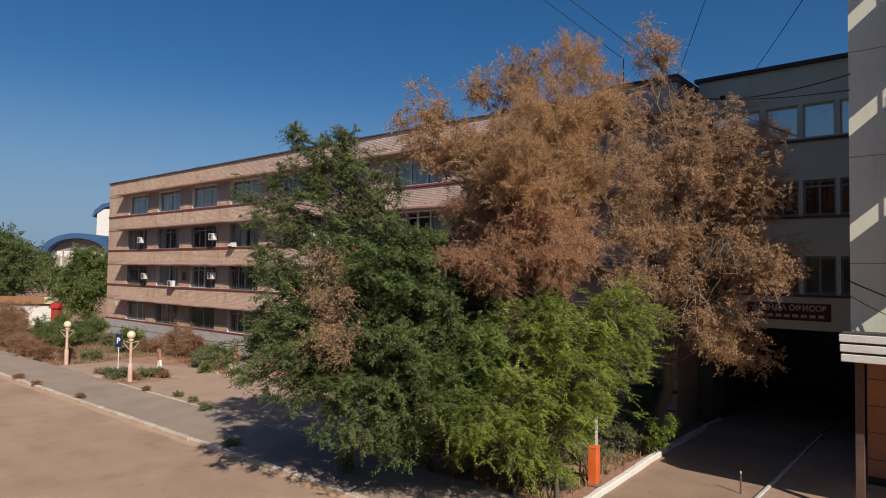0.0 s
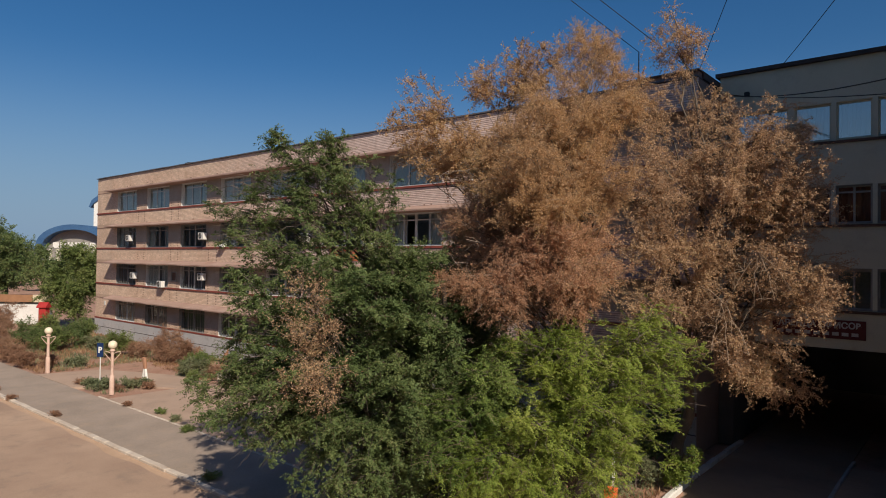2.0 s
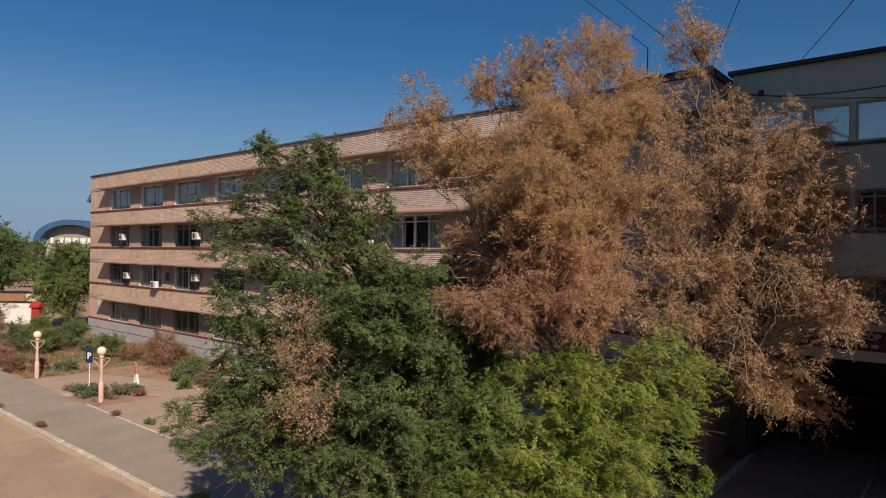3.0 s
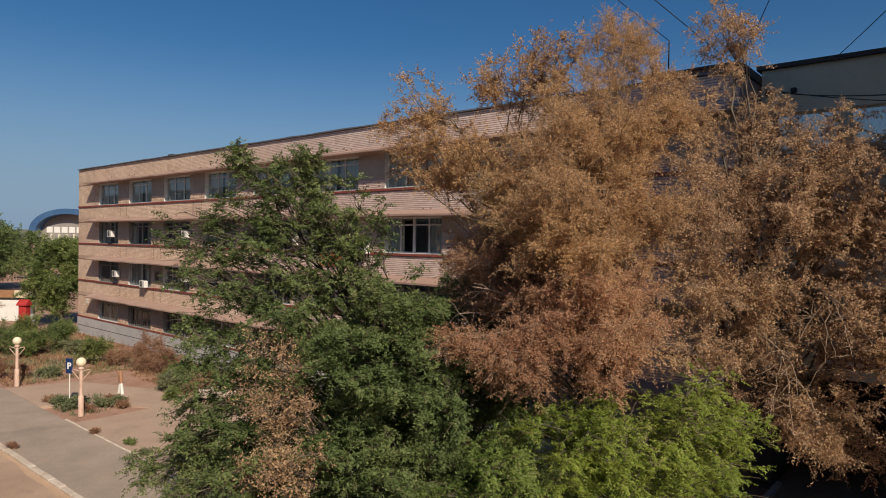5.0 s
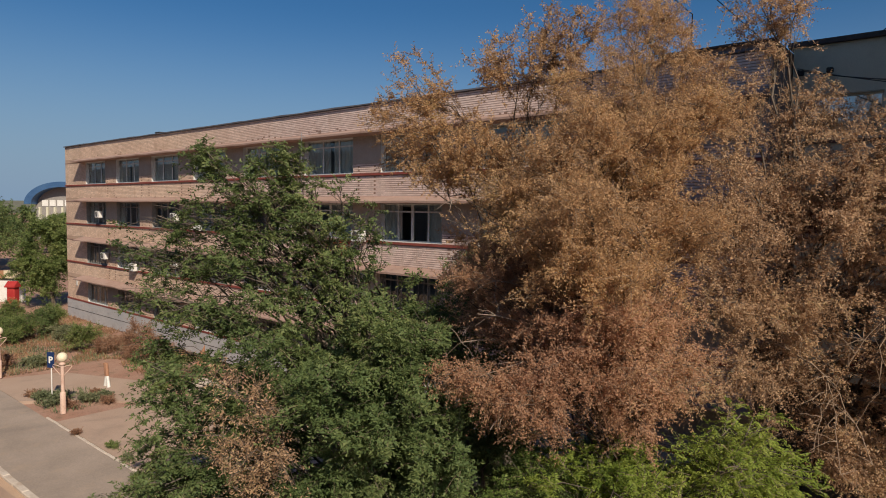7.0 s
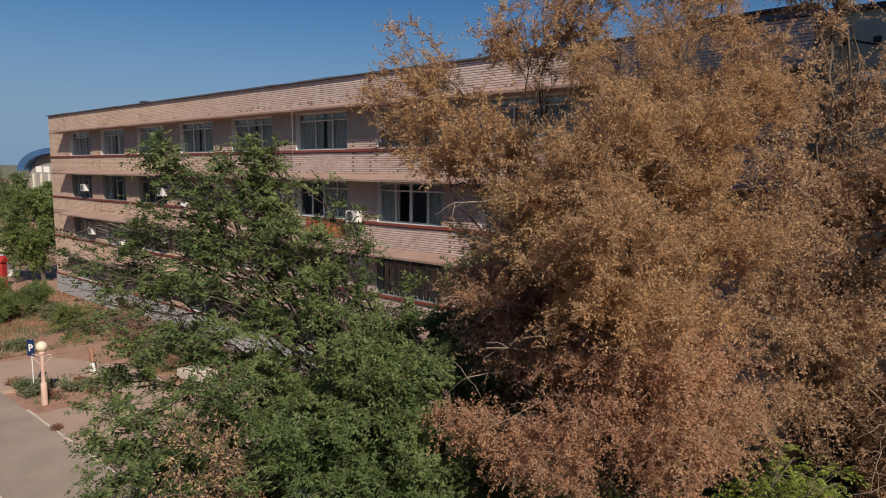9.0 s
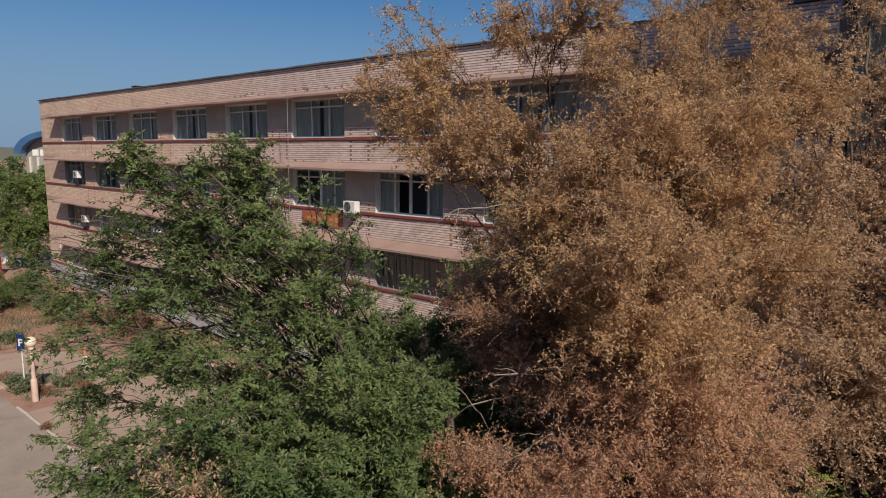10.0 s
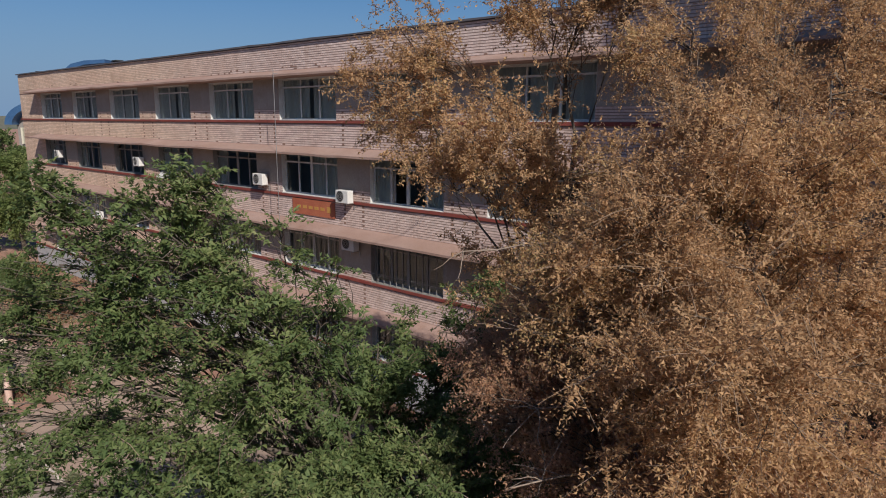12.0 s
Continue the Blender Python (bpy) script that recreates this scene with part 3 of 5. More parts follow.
def ragged_strip(x0, x1, y0, y1, z0, z1, step, jitter, seed):
    """A long low strip whose edge waves a little."""
    rng = random.Random(seed)
    bm = bmesh.new()
    rows = []
    n = int((x1 - x0) / step)
    for i in range(n + 1):
        x = x0 + (x1 - x0) * i / n
        a, b = rng.gauss(0, jitter), rng.gauss(0, jitter)
        rows.append([bm.verts.new(p) for p in ((x, y0 + b, z0), (x, y1, z0), (x, y1, z1 + a), (x, y0 + b, z1 + a))])
    for r, t in zip(rows, rows[1:]):
        for k in range(4):
            bm.faces.new((r[k], r[(k + 1) % 4], t[(k + 1) % 4], t[k]))
    bm.faces.new(rows[0][::-1]), bm.faces.new(rows[-1])
    bmesh.ops.recalc_face_normals(bm, faces=bm.faces)
    return bm


bpart("roof", boxed(X0, X1, WY + 0.1, WY + 14, TOP, TOP + 0.06), ROOFING)
bpart("coping", ragged_strip(X0 - 0.08, X1, WY - 0.12, WY + 0.4, TOP + 0.061, TOP + 0.13, 0.9, 0.008, 5), COPING, label="dull grey sheet-metal coping")
bpart("plinth", boxed(X0 - 0.02, X1, WY - 0.06, WY, 0, SILLS[0] - 0.13), PLINTH, label="grey painted plinth")
bpart("plinth_joint", boxed(X0 - 0.01, X1, WY - 0.066, WY - 0.055, 0.80, 0.84), BLACK)


def ledge(z, seed):
    """A sloping rendered ledge with a worn edge, over one row of windows."""
    rng = random.Random(seed)
    bm = bmesh.new()
    x0, x1 = X0 + 3.6, X1
    n = 48
    rows = []
    for i in range(n + 1):
        x = x0 + (x1 - x0) * i / n
        w, v = rng.gauss(0, 0.014), rng.gauss(0, 0.014)
        sec = [(WY, z + 0.34), (WY - 0.06, z + 0.31), (WY - 0.86 + w, z + 0.09 + v), (WY - 0.86 + w, z + v), (WY, z - 0.02)]
        rows.append([bm.verts.new((x, y, q)) for y, q in sec])
    for r, t in zip(rows, rows[1:]):
        for k in range(5):
            bm.faces.new((r[k], r[(k + 1) % 5], t[(k + 1) % 5], t[k]))
    bm.faces.new(rows[0][::-1]), bm.faces.new(rows[-1])
    bmesh.ops.recalc_face_normals(bm, faces=bm.faces)
    return bm


for i, s in enumerate(SILLS):
    bpart("sill_course", ragged_strip(X0 - 0.02, X1, WY - 0.07, WY, s - 0.09, s + 0.02, 1.5, 0.006, 20 + i), SILLRED, label="dark red painted ledge")
    bpart("sunshade_ledge", ledge(s + OPEN_H, 30 + i), FLARE, label="sloping pink rendered ledge")
    bpart("pier_joint", boxed(X0 - 0.01, X0 + 3.6, WY - 0.03, WY, s + OPEN_H + 0.0, s + OPEN_H + 0.05), DARKBRICK)


# Panels cover only the pier height in ledge shade, darkened to suit.
for i in range(4):
    for a, b in PIERS[1:]:
        bpart("pier_shade_plaster", boxed(a + 0.002, b - 0.002, WY - 0.012, WY - 0.001, SILLS[i] + 0.5, SILLS[i] + OPEN_H - 0.021), PLASTER_SHADE, label="taupe plastered pier darkened for ledge shade")


def ring(x0, x1, z0, z1, t, y0, y1):
    """A rectangular frame in one piece."""
    bm = bmesh.new()
    v = [[bm.verts.new(p) for p in ((a, y, c), (b, y, c), (b, y, d), (a, y, d))] for y in (y0, y1) for a, b, c, d in ((x0, x1, z0, z1), (x0 + t, x1 - t, z0 + t, z1 - t))]
    fo, fi, bo, bi = v
    for k in range(4):
        j = (k + 1) % 4
        bm.faces.new((fo[k], fo[j], fi[j], fi[k])), bm.faces.new((bo[j], bo[k], bi[k], bi[j]))
        bm.faces.new((fo[j], fo[k], bo[k], bo[j])), bm.faces.new((fi[k], fi[j], bi[j], bi[k]))
    return bm


def window(x, z, w, h, y, parent, origin, lights, bars=False, depth=0.20, frame_mat=None, transom=0.70, curtain=None, sides=(0, 1), open_light=-1, glazing=None):
    """A casement window: jambs, frame, mullions, transoms, panes, and a grille or curtain where there is one."""
    def mv(bm):
        bmesh.ops.translate(bm, vec=(-origin[0], -origin[1], 0), verts=bm.verts)
        return bm
    yf = y + depth
    t = 0.075
    win = part("window", mv(ring(x, x + w, z + 0.02, z + h, 0.018, y + 0.005, yf)), frame_mat or WHITEPAINT, parent)
    part("window_frame", mv(ring(x + 0.002, x + w - 0.002, z + 0.022, z + h - 0.002, t, yf + 0.001, yf + 0.07)), frame_mat or WHITEPAINT, win)
    part("window_sill", mv(boxed(x, x + w, y - 0.03, yf, z, z + 0.02)), frame_mat or WHITEPAINT, win)
    zt = z + h * transom
    for k in range(lights):
        xa = x + (w - t) * k / lights + t
        xb = x + (w - t) * (k + 1) / lights
        if k:
            part("mullion", mv(boxed(xa - t - (0.09 if lights == 4 and k == 2 else 0), xa, yf, yf + 0.07, z + t, z + h - t)), frame_mat or WHITEPAINT, win)
        part("transom", mv(boxed(xa, xb, yf + 0.004, yf + 0.066, zt, zt + 0.07)), frame_mat or WHITEPAINT, win)
    for k in range(lights):
        if k == open_light:
            continue
        xa = x + (w - t) * k / lights + t
        xb = x + (w - t) * (k + 1) / lights
        for za, zb in ((z + t, zt), (zt + 0.07, z + h - t)):
            p = part("pane", mv(boxed(xa, xb, yf + 0.03, yf + 0.038, za, zb)), glazing or GLASS, win)
            p.visible_shadow = False
    if curtain:
        for a, b in sides:
            bm = bmesh.new()
            n = int((b - a) * w / 0.09)
            rows = []
            for k in range(n + 1):
                xk = x + w * (a + (b - a) * k / n)
                yk = yf + 0.115 + 0.03 * math.sin(k * 1.9 + x)
                rows.append((bm.verts.new((xk, yk, z + 0.03)), bm.verts.new((xk, yk, z + h - 0.05))))
            for r, q in zip(rows, rows[1:]):
                bm.faces.new((r[0], q[0], q[1], r[1]))
            bmesh.ops.solidify(bm, geom=bm.faces[:], thickness=0.006)
            part("curtain", mv(bm), curtain, win)
    if bars:
        bm = bmesh.new()
        n = int(w / 0.34)
        for k in range(1, n):
            xb = x + w * k / n
            box(bm, xb - 0.012, xb + 0.012, y + 0.03, y + 0.05, z + 0.04, z + h)
        for f in (0.2, 0.8):
            box(bm, x + 0.02, x + w - 0.02, y + 0.05, y + 0.06, z + h * f, z + h * f + 0.025)
        part("grille", mv(bm), GRILLE, win, "painted iron window grille")
    return win


pick = random.Random(8)
for i, s in enumerate(SILLS):
    for j, l in enumerate(LEFTS):
        white = i == 3 or (i == 2 and j > 4) or (i < 2 and pick.random() < 0.4)
        sides = pick.choice([((0, 0.3), (0.7, 1)), ((0, 0.22),), ((0.5, 0.98),), ((0.02, 0.45), (0.6, 1))])
        if i == 3:
            sides = pick.choice([((0.02, 0.46), (0.54, 0.98)), ((0.02, 0.3), (0.36, 0.64), (0.7, 0.98)), ((0.02, 0.62), (0.8, 0.98))])
        cur = CURTAIN if pick.random() < (1.0 if i == 3 or (i == 2 and j > 4) else 0.6 if i == 2 else 0.12) else None
        window(l, s + 0.02, WIN_W, OPEN_H - 0.04, WY, building, (X0, WY), 3 if i == 3 else 4, i < 2, 0.22, OLDFRAME if i == 3 or white else BROWNFRAME, 0.77, cur, sides,
               1 if (i, j) == (2, 6) else -1)


def air_conditioner(x, z, face=0.0):
    """A split unit's outer box with its fan grille, on two brackets."""
    top = thing("air_conditioner", x, WY, z, label="white wall-mounted air conditioner with fan grille", category="air conditioner", group="air conditioners")
    part("casing", boxed(-0.40, 0.40, -0.46, -0.14, 0, 0.54, bevel=0.02), WHITEPAINT, top)
    bm = bmesh.new()
    for r in (0.22, 0.15, 0.08):
        ring = bmesh.ops.create_circle(bm, segments=20, radius=r)["verts"]
        inner = bmesh.ops.create_circle(bm, segments=20, radius=r - 0.018)["verts"]
        for k in range(20):
            bm.faces.new((ring[k], ring[(k + 1) % 20], inner[(k + 1) % 20], inner[k]))
    bmesh.ops.transform(bm, matrix=pose(-0.10, -0.475, 0.29, 90), verts=bm.verts)
    bmesh.ops.solidify(bm, geom=bm.faces[:], thickness=0.01)
    part("fan_grille", bm, METAL, top)
    bm = bmesh.new()
    bmesh.ops.create_circle(bm, cap_ends=True, segments=20, radius=0.23)
    bmesh.ops.transform(bm, matrix=pose(-0.10, -0.463, 0.29, 90), verts=bm.verts)
    part("fan_opening", bm, BLACK, top)
    for q in (-0.3, 0.3):
        part("bracket", box(boxed(q - 0.02, q + 0.02, -0.46, 0.0, -0.04, 0.0), q - 0.02, q + 0.02, -0.03, 0.0, -0.3, -0.04), METAL, top)
    return top


unit_one = air_conditioner(-60.3, 9.0)
for x, z in ((-47.6, 9.0), (-34.9, 8.72), (-28.8, 8.36), (-28.5, 6.36), (-59.3, 5.65), (-54.2, 5.05), (-47.6, 5.85)):
    copy_thing(unit_one, pose(x, WY, z))

hood = thing("vent_hood", -44.9, WY, 8.42, label="small tilted grey sheet-metal vent hood beside a window", category="vent hood")
part("cover", prism(bmesh.new(), [(0.0, 0.34), (-0.08, 0.34), (-0.42, 0.06), (-0.42, 0.0), (0.0, 0.0)], -0.34, 0.34), OLDFRAME, hood)
part("opening", boxed(-0.28, 0.28, -0.43, -0.42, 0.012, 0.05), BLACK, hood)
shutter_box = thing("window_grille_box", -52.4, WY, 5.62, label="dark framed grille box beside a barred window", category="grille")
part("frame", ring(-0.42, 0.42, 0.0, 0.78, 0.06, -0.12, 0.0), BROWNFRAME, shutter_box)
part("mesh_panel", boxed(-0.36, 0.36, -0.05, -0.03, 0.06, 0.72), RUST, shutter_box)
plate = thing("wall_plate", -65.9, WY, 2.9, label="small white plate on the end pier", category="plate")
part("sheet", boxed(-0.16, 0.16, -0.05, -0.012, 0, 0.42, bevel=0.008), WHITEPAINT, plate)
part("bracket", boxed(-0.04, 0.04, -0.012, 0, 0.1, 0.3), METAL, plate)

banner = thing("banner", -31.25, WY - 0.03, 7.9, label="faded orange banner with yellow bars under a window", category="banner")
part("sheet", boxed(-1.5, 1.5, -0.015, 0.015, -0.36, 0.36), BANNER, banner)
for k in range(5):
    part("lettering_bar", boxed(-1.15 + k * 0.42, -0.87 + k * 0.42, -0.021, -0.016, -0.07, 0.07), BANNERGOLD, banner)
part("emblem_bar", boxed(0.98, 1.26, -0.024, -0.022, -0.13, 0.13), BANNERGOLD, banner)

downpipe = thing("downpipe", -32.6, WY - 0.1, 0, label="thin pale cable pipe running down the facade", category="pipe")
bm = bmesh.new()
bmesh.ops.create_cone(bm, cap_ends=True, segments=8, radius1=0.013, radius2=0.013, depth=12.0, matrix=Matrix.Translation((0, -0.82, 8.0)))
part("pipe", bm, METAL, downpipe)
part("clamp", boxed(-0.015, 0.015, -0.83, -0.1, 13.78, 13.80), METAL, downpipe)

for x, y, w, h in ((-52.0, 28.6, 0.7, 0.35), (-65.0, 28.3, 0.4, 0.2), (-40.5, 28.4, 1.2, 0.15)):
    v = thing("roof_vent", x, y, TOP + 0.06, label="small dark metal vent on the roof", category="vent", group="roof vents")
    part("body", boxed(-w / 2 + 0.05, w / 2 - 0.05, -0.2, 0.2, 0, h * 0.75), BLACK, v)
    part("cap", boxed(-w / 2, w / 2, -0.26, 0.26, h * 0.75, h, bevel=0.02), BLACK, v)

bpart("raised_parapet", boxed(-13.6, X1, WY - 0.012, WY + 0.4, TOP + 0.131, TOP + 0.30), DARKBRICK, label="dark raised parapet at the end of the roof")
bpart("parapet_coping", ragged_strip(-13.7, X1 + 0.06, WY - 0.14, WY + 0.45, TOP + 0.301, TOP + 0.36, 0.7, 0.006, 7), ROOFING)
bpart("end_coping", boxed(X1 - 0.35, X1 + 0.06, WY + 0.46, WY + 13.9, TOP + 0.061, TOP + 0.36), ROOFING)
aerial = thing("roof_aerial", -12.69, WY + 0.2, TOP + 0.30, label="thin dark metal mast on the raised parapet", category="mast")
link("mast", tubes_mesh("mast", [(np.array([(0, 0, 0), (0, 0, 0.7), (0, 0, 1.33)]), (0.03, 0.025, 0.02))], 6), BLACK, aerial)
part("foot", boxed(-0.12, 0.12, -0.12, 0.12, 0, 0.03), BLACK, aerial)

# ---- annex over the underpass ----
AY = 30.3
annex = thing("annex_building", -10.5, AY, 0, label="grey plastered annex bridging a dark underpass", category="building")


def apart_(name, bm, mat, label=""):
    bmesh.ops.translate(bm, vec=(10.5, -AY, 0), verts=bm.verts)
    return part(name, bm, mat, annex, label)


apart_("lintel_wall", boxed(-10.05, 14, AY, AY + 12, 4.45, 5.95), GREYWALL)
apart_("side_wall", boxed(-10.05, -9.45, AY, AY + 12, 0, 4.45), UNDERPASS_SHADE)
apart_("side_wall", boxed(-3.6, 14, AY, AY + 12, 0, 4.45), UNDERPASS_SHADE)
ZW = (5.95, 9.25, 12.5)
WH = (1.6, 1.5, 1.5)
XW = [(-9.9, -7.4), (-7.2, -5.9), (-5.75, -4.55), (-4.4, -2.6), (-2.4, 0.2)]
for i, z in enumerate(ZW):
    ends = [-10.05] + [v for w in XW for v in w] + [14]
    for a, b in zip(ends[::2], ends[1::2]):
        apart_("pier", boxed(a, b, AY, AY + 0.4, z, z + WH[i]), GREYWALL)
    apart_("wall_band", boxed(-10.05, 14, AY, AY + 0.4, z + WH[i], ZW[i + 1] if i < 2 else 15.66), GREYWALL)
    apart_("sill", boxed(-10.0, 0.5, AY - 0.08, AY, z - 0.12, z - 0.02), RUST)
    for a, b in XW:
        # Top row: full-width pale curtains stand in for sky reflected in the panes.
        window(a, z, b - a, WH[i] - 0.01, AY, annex, (-10.5, AY), (2, 2, 1)[i], False, 0.12, (BROWNFRAME, BROWNFRAME, GREYWALL)[i], (0.93, 0.80, 0.94)[i], (None, REDCURTAIN, CURTAIN)[i], ((0.0, 0.98),) if i else ((0, 0.3), (0.8, 1)), glazing=COATED if i == 2 else None)
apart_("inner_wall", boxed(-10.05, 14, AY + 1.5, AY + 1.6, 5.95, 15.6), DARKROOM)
apart_("roof", prism(bmesh.new(), [(AY - 0.18, 15.66), (AY + 12, 15.66), (AY + 12, 15.95), (AY - 0.18, 15.82)], -10.2, 14), ROOFING, "dark sheet-metal roof edge")
for x in (-9.75, -8.9):
    lamp = thing("wall_spotlight", x, AY, 14.75, label="small black spotlight on the grey wall", category="spotlight", group="wall spotlights")
    part("arm", boxed(-0.02, 0.02, -0.25, 0, -0.02, 0.02), BLACK, lamp)
    part("housing", boxed(-0.10, 0.10, -0.36, -0.2, -0.10, 0.08, bevel=0.03), BLACK, lamp)
# Added walls and roof that keep daylight out of the underpass.
setting("back_wall", boxed(-12, 16, 47.5, 48, -0.2, 8), UNDERPASS_SHADE, label="added dark wall closing off the underpass", category="wall")
setting("side_wall_yard", boxed(-10.4, -10.0, 42.4, 47.5, -0.2, 8), UNDERPASS_SHADE, label="added dark wall closing off the underpass", category="wall")
setting("yard_roof", boxed(-10.0, 16, 42.3, 47.5, 8, 8.2), UNDERPASS_SHADE, label="added roof keeping light out of the underpass", category="roof")
# Unseen wall, added to cut sky fill and blue reflections in the panes.
setting("sky_block_wall", boxed(-280, 60, -17, -16, -0.2, 19), HALLWALL, label="added unseen wall blocking the low southern sky", category="wall")
setting("east_wall_yard", boxed(14, 14.4, 21, 48, -0.2, 9), GREYWALL, label="plain wall closing the yard", category="wall")


def lettering(text, size, mat, parent, x, y, z, thick=0.006):
    """Raised letters of the built-in font, facing -y."""
    cu = bpy.data.curves.new("lettering", "FONT")
    cu.body, cu.size, cu.extrude, cu.align_x, cu.offset = text, size, thick, "CENTER", size * 0.035
    tmp = bpy.data.objects.new("lettering", cu)
    scene.collection.objects.link(tmp)
    me = bpy.data.meshes.new_from_object(tmp.evaluated_get(bpy.context.evaluated_depsgraph_get()))
    bpy.data.objects.remove(tmp)
    bpy.data.curves.remove(cu)
    me.transform(pose(x, y, z, 90))
    me.materials.clear()
    return link("lettering", me, mat, parent)


signboard = thing("signboard", -6.35, AY - 0.03, 5.2, label="dark red signboard with white lettering over the underpass", category="sign")
part("board", boxed(-1.6, 1.6, -0.02, 0.02, -0.36, 0.36), SIGNRED, signboard)
lettering("АРЕНДА ОФИСОB", 0.32, FADED, signboard, 0.04, -0.022, 0.05)
for k in range(9):
    part("number_bar", boxed(-1.42 + k * 0.32, -1.2 + k * 0.32, -0.026, -0.02, -0.24, -0.11), FADED, signboard)

# ---- tall building beside the driveway ----
TX, TY = -2.8, 20.8
tall = thing("tall_building", TX, TY, 0, label="pale panel block with a striped white canopy", category="building")
part("wall", boxed(0, 18, 0, 9.3, 4.45, 28.6), WHITEWALL, tall)
part("ground_floor", boxed(-0.1, 18, 4.0, 9.3, 0, 4.45), ORANGETILE, tall, "orange-brown clad ground floor")
part("corner_post", boxed(0.05, 0.25, 0.3, 0.5, 0, 4.45), RUST, tall)
part("base", boxed(-0.1, 18, 3.94, 4.0, 0, 0.3), BLACK, tall)
for k in range(1, 5):
    part("cladding_joint", boxed(-0.1, 18, 3.99, 4.0, k * 0.85, k * 0.85 + 0.02), BLACK, tall)
for k in range(3):
    part("canopy_stripe", boxed(-0.12 - 0.02 * k, 18, -0.85, 0.0, 4.44 + k * 0.26, 4.64 + k * 0.26, bevel=0.015), WHITEPAINT, tall, "white painted canopy stripe")
for k in range(2):
    part("canopy_gap", boxed(-0.06, 18, -0.80, 0.0, 4.64 + k * 0.26, 4.70 + k * 0.26), BLACK, tall)
part("canopy_roof", boxed(-0.10, 18, -0.80, 0.0, 5.17, 5.21), ROOFING, tall)
# Unseen screens and balconies, added and spaced to cast the wall's shadow bands.
for k in range(7):
    z = 6.76 + k * 2.95
    fin = part("side_screen", boxed(1.75, 1.83, -1.2, 0, z, z + 2.40), WHITEWALL, tall)
    for q in range(5):
        part("screen_bar", boxed(1.77, 1.81, -0.12 - q * 0.1, -0.08 - q * 0.1, z + 2.40, z + 2.95), METAL, fin)
    bal = part("balcony", boxed(3.4, 6.5, -1.2, 0, z, z + 0.16), WHITEWALL, tall)
    part("parapet", boxed(3.4, 6.5, -1.2, -1.12, z + 0.16, z + 1.1), WHITEWALL, bal)
    part("panel_joint", boxed(0, 1.7, -0.004, 0.0, z + 0.3, z + 0.32), DARKBRICK, tall)

# ---- cables ----
def cable(a, b, sag, r=0.014, label="thin black overhead cable between buildings"):
    top = thing("cable", *a, label=label, category="cable", group="overhead cables")
    a, b = np.array(a, float), np.array(b, float)
    t = np.linspace(0, 1, 24)[:, None]
    pts = (b - a) * t
    pts[:, 2] -= (sag * 4 * t * (1 - t))[:, 0]
    link("wire", tubes_mesh("wire", [(pts, np.full(24, r))], 5), BLACK, top)
    return top


cable((-7.6, 30.15, 15.75), (-2.3, 20.75, 17.2), 0.1)
cable((-10.15, WY + 0.2, TOP + 0.36), (-2.6, 20.79, 26.5), 0.1)
cable((-12.69, WY + 0.2, TOP + 1.62), (-16.7, -1.7, 22.2), 0.02)
cable((-10.4, WY + 0.2, TOP + 0.36), (-14.7, -1.3, 20.7), 0.02)
cable((-9.9, 30.25, 14.9), (-2.75, 20.75, 12.35), 0.25, 0.018)
cable((-9.9, 30.25, 14.95), (-2.75, 20.75, 11.9), 0.15, 0.014)
cable((-2.85, 20.75, 6.6), (1.0, 19.55, 5.3), 0.15, 0.02)
cable((-2.85, 20.75, 6.2), (1.0, 19.55, 5.0), 0.3, 0.012)

# ---- barrier, stake and post ----
barrier = thing("boom_barrier", -9.5, 18.8, 0.03, 8, label="orange barrier box with a raised white boom", category="barrier")
part("cabinet", boxed(-0.14, 0.14, -0.18, 0.18, 0.03, 1.15, bevel=0.015), ORANGE, barrier)
part("base_plate", boxed(-0.2, 0.2, -0.24, 0.24, 0, 0.03), METAL, barrier)
part("lid", boxed(-0.155, 0.155, -0.195, 0.195, 1.15, 1.19, bevel=0.01), ORANGE, barrier)
part("boom", boxed(-0.035, 0.035, 0.19, 0.25, 0.85, 4.2), WHITEPAINT, barrier)
part("hub", boxed(-0.08, 0.08, 0.18, 0.27, 0.8, 1.0, bevel=0.02), BLACK, barrier)
stake = thing("stake", -10.1, 19.0, 0.0, label="thin weathered wooden stake in the bed", category="stake")
link("pole", tubes_mesh("pole", [(np.array([(0, 0, 0), (0.02, 0, 0.7), (0.03, 0.02, 1.4)]), (0.025, 0.022, 0.02))], 6), TWIG, stake)
stub = thing("bollard", -5.75, 21.1, 0.0, label="thin rusty brown bollard with a pale top", category="bollard")
link("post", tubes_mesh("post", [(np.array([(0, 0, 0), (0, 0, 0.3), (0, 0, 0.62)]), (0.026, 0.026, 0.026))], 8), RUST, stub)
link("cap", tubes_mesh("cap", [(np.array([(0, 0, 0.621), (0, 0, 0.68), (0, 0, 0.70)]), (0.03, 0.03, 0.01))], 8), POSTPAINT, stub)

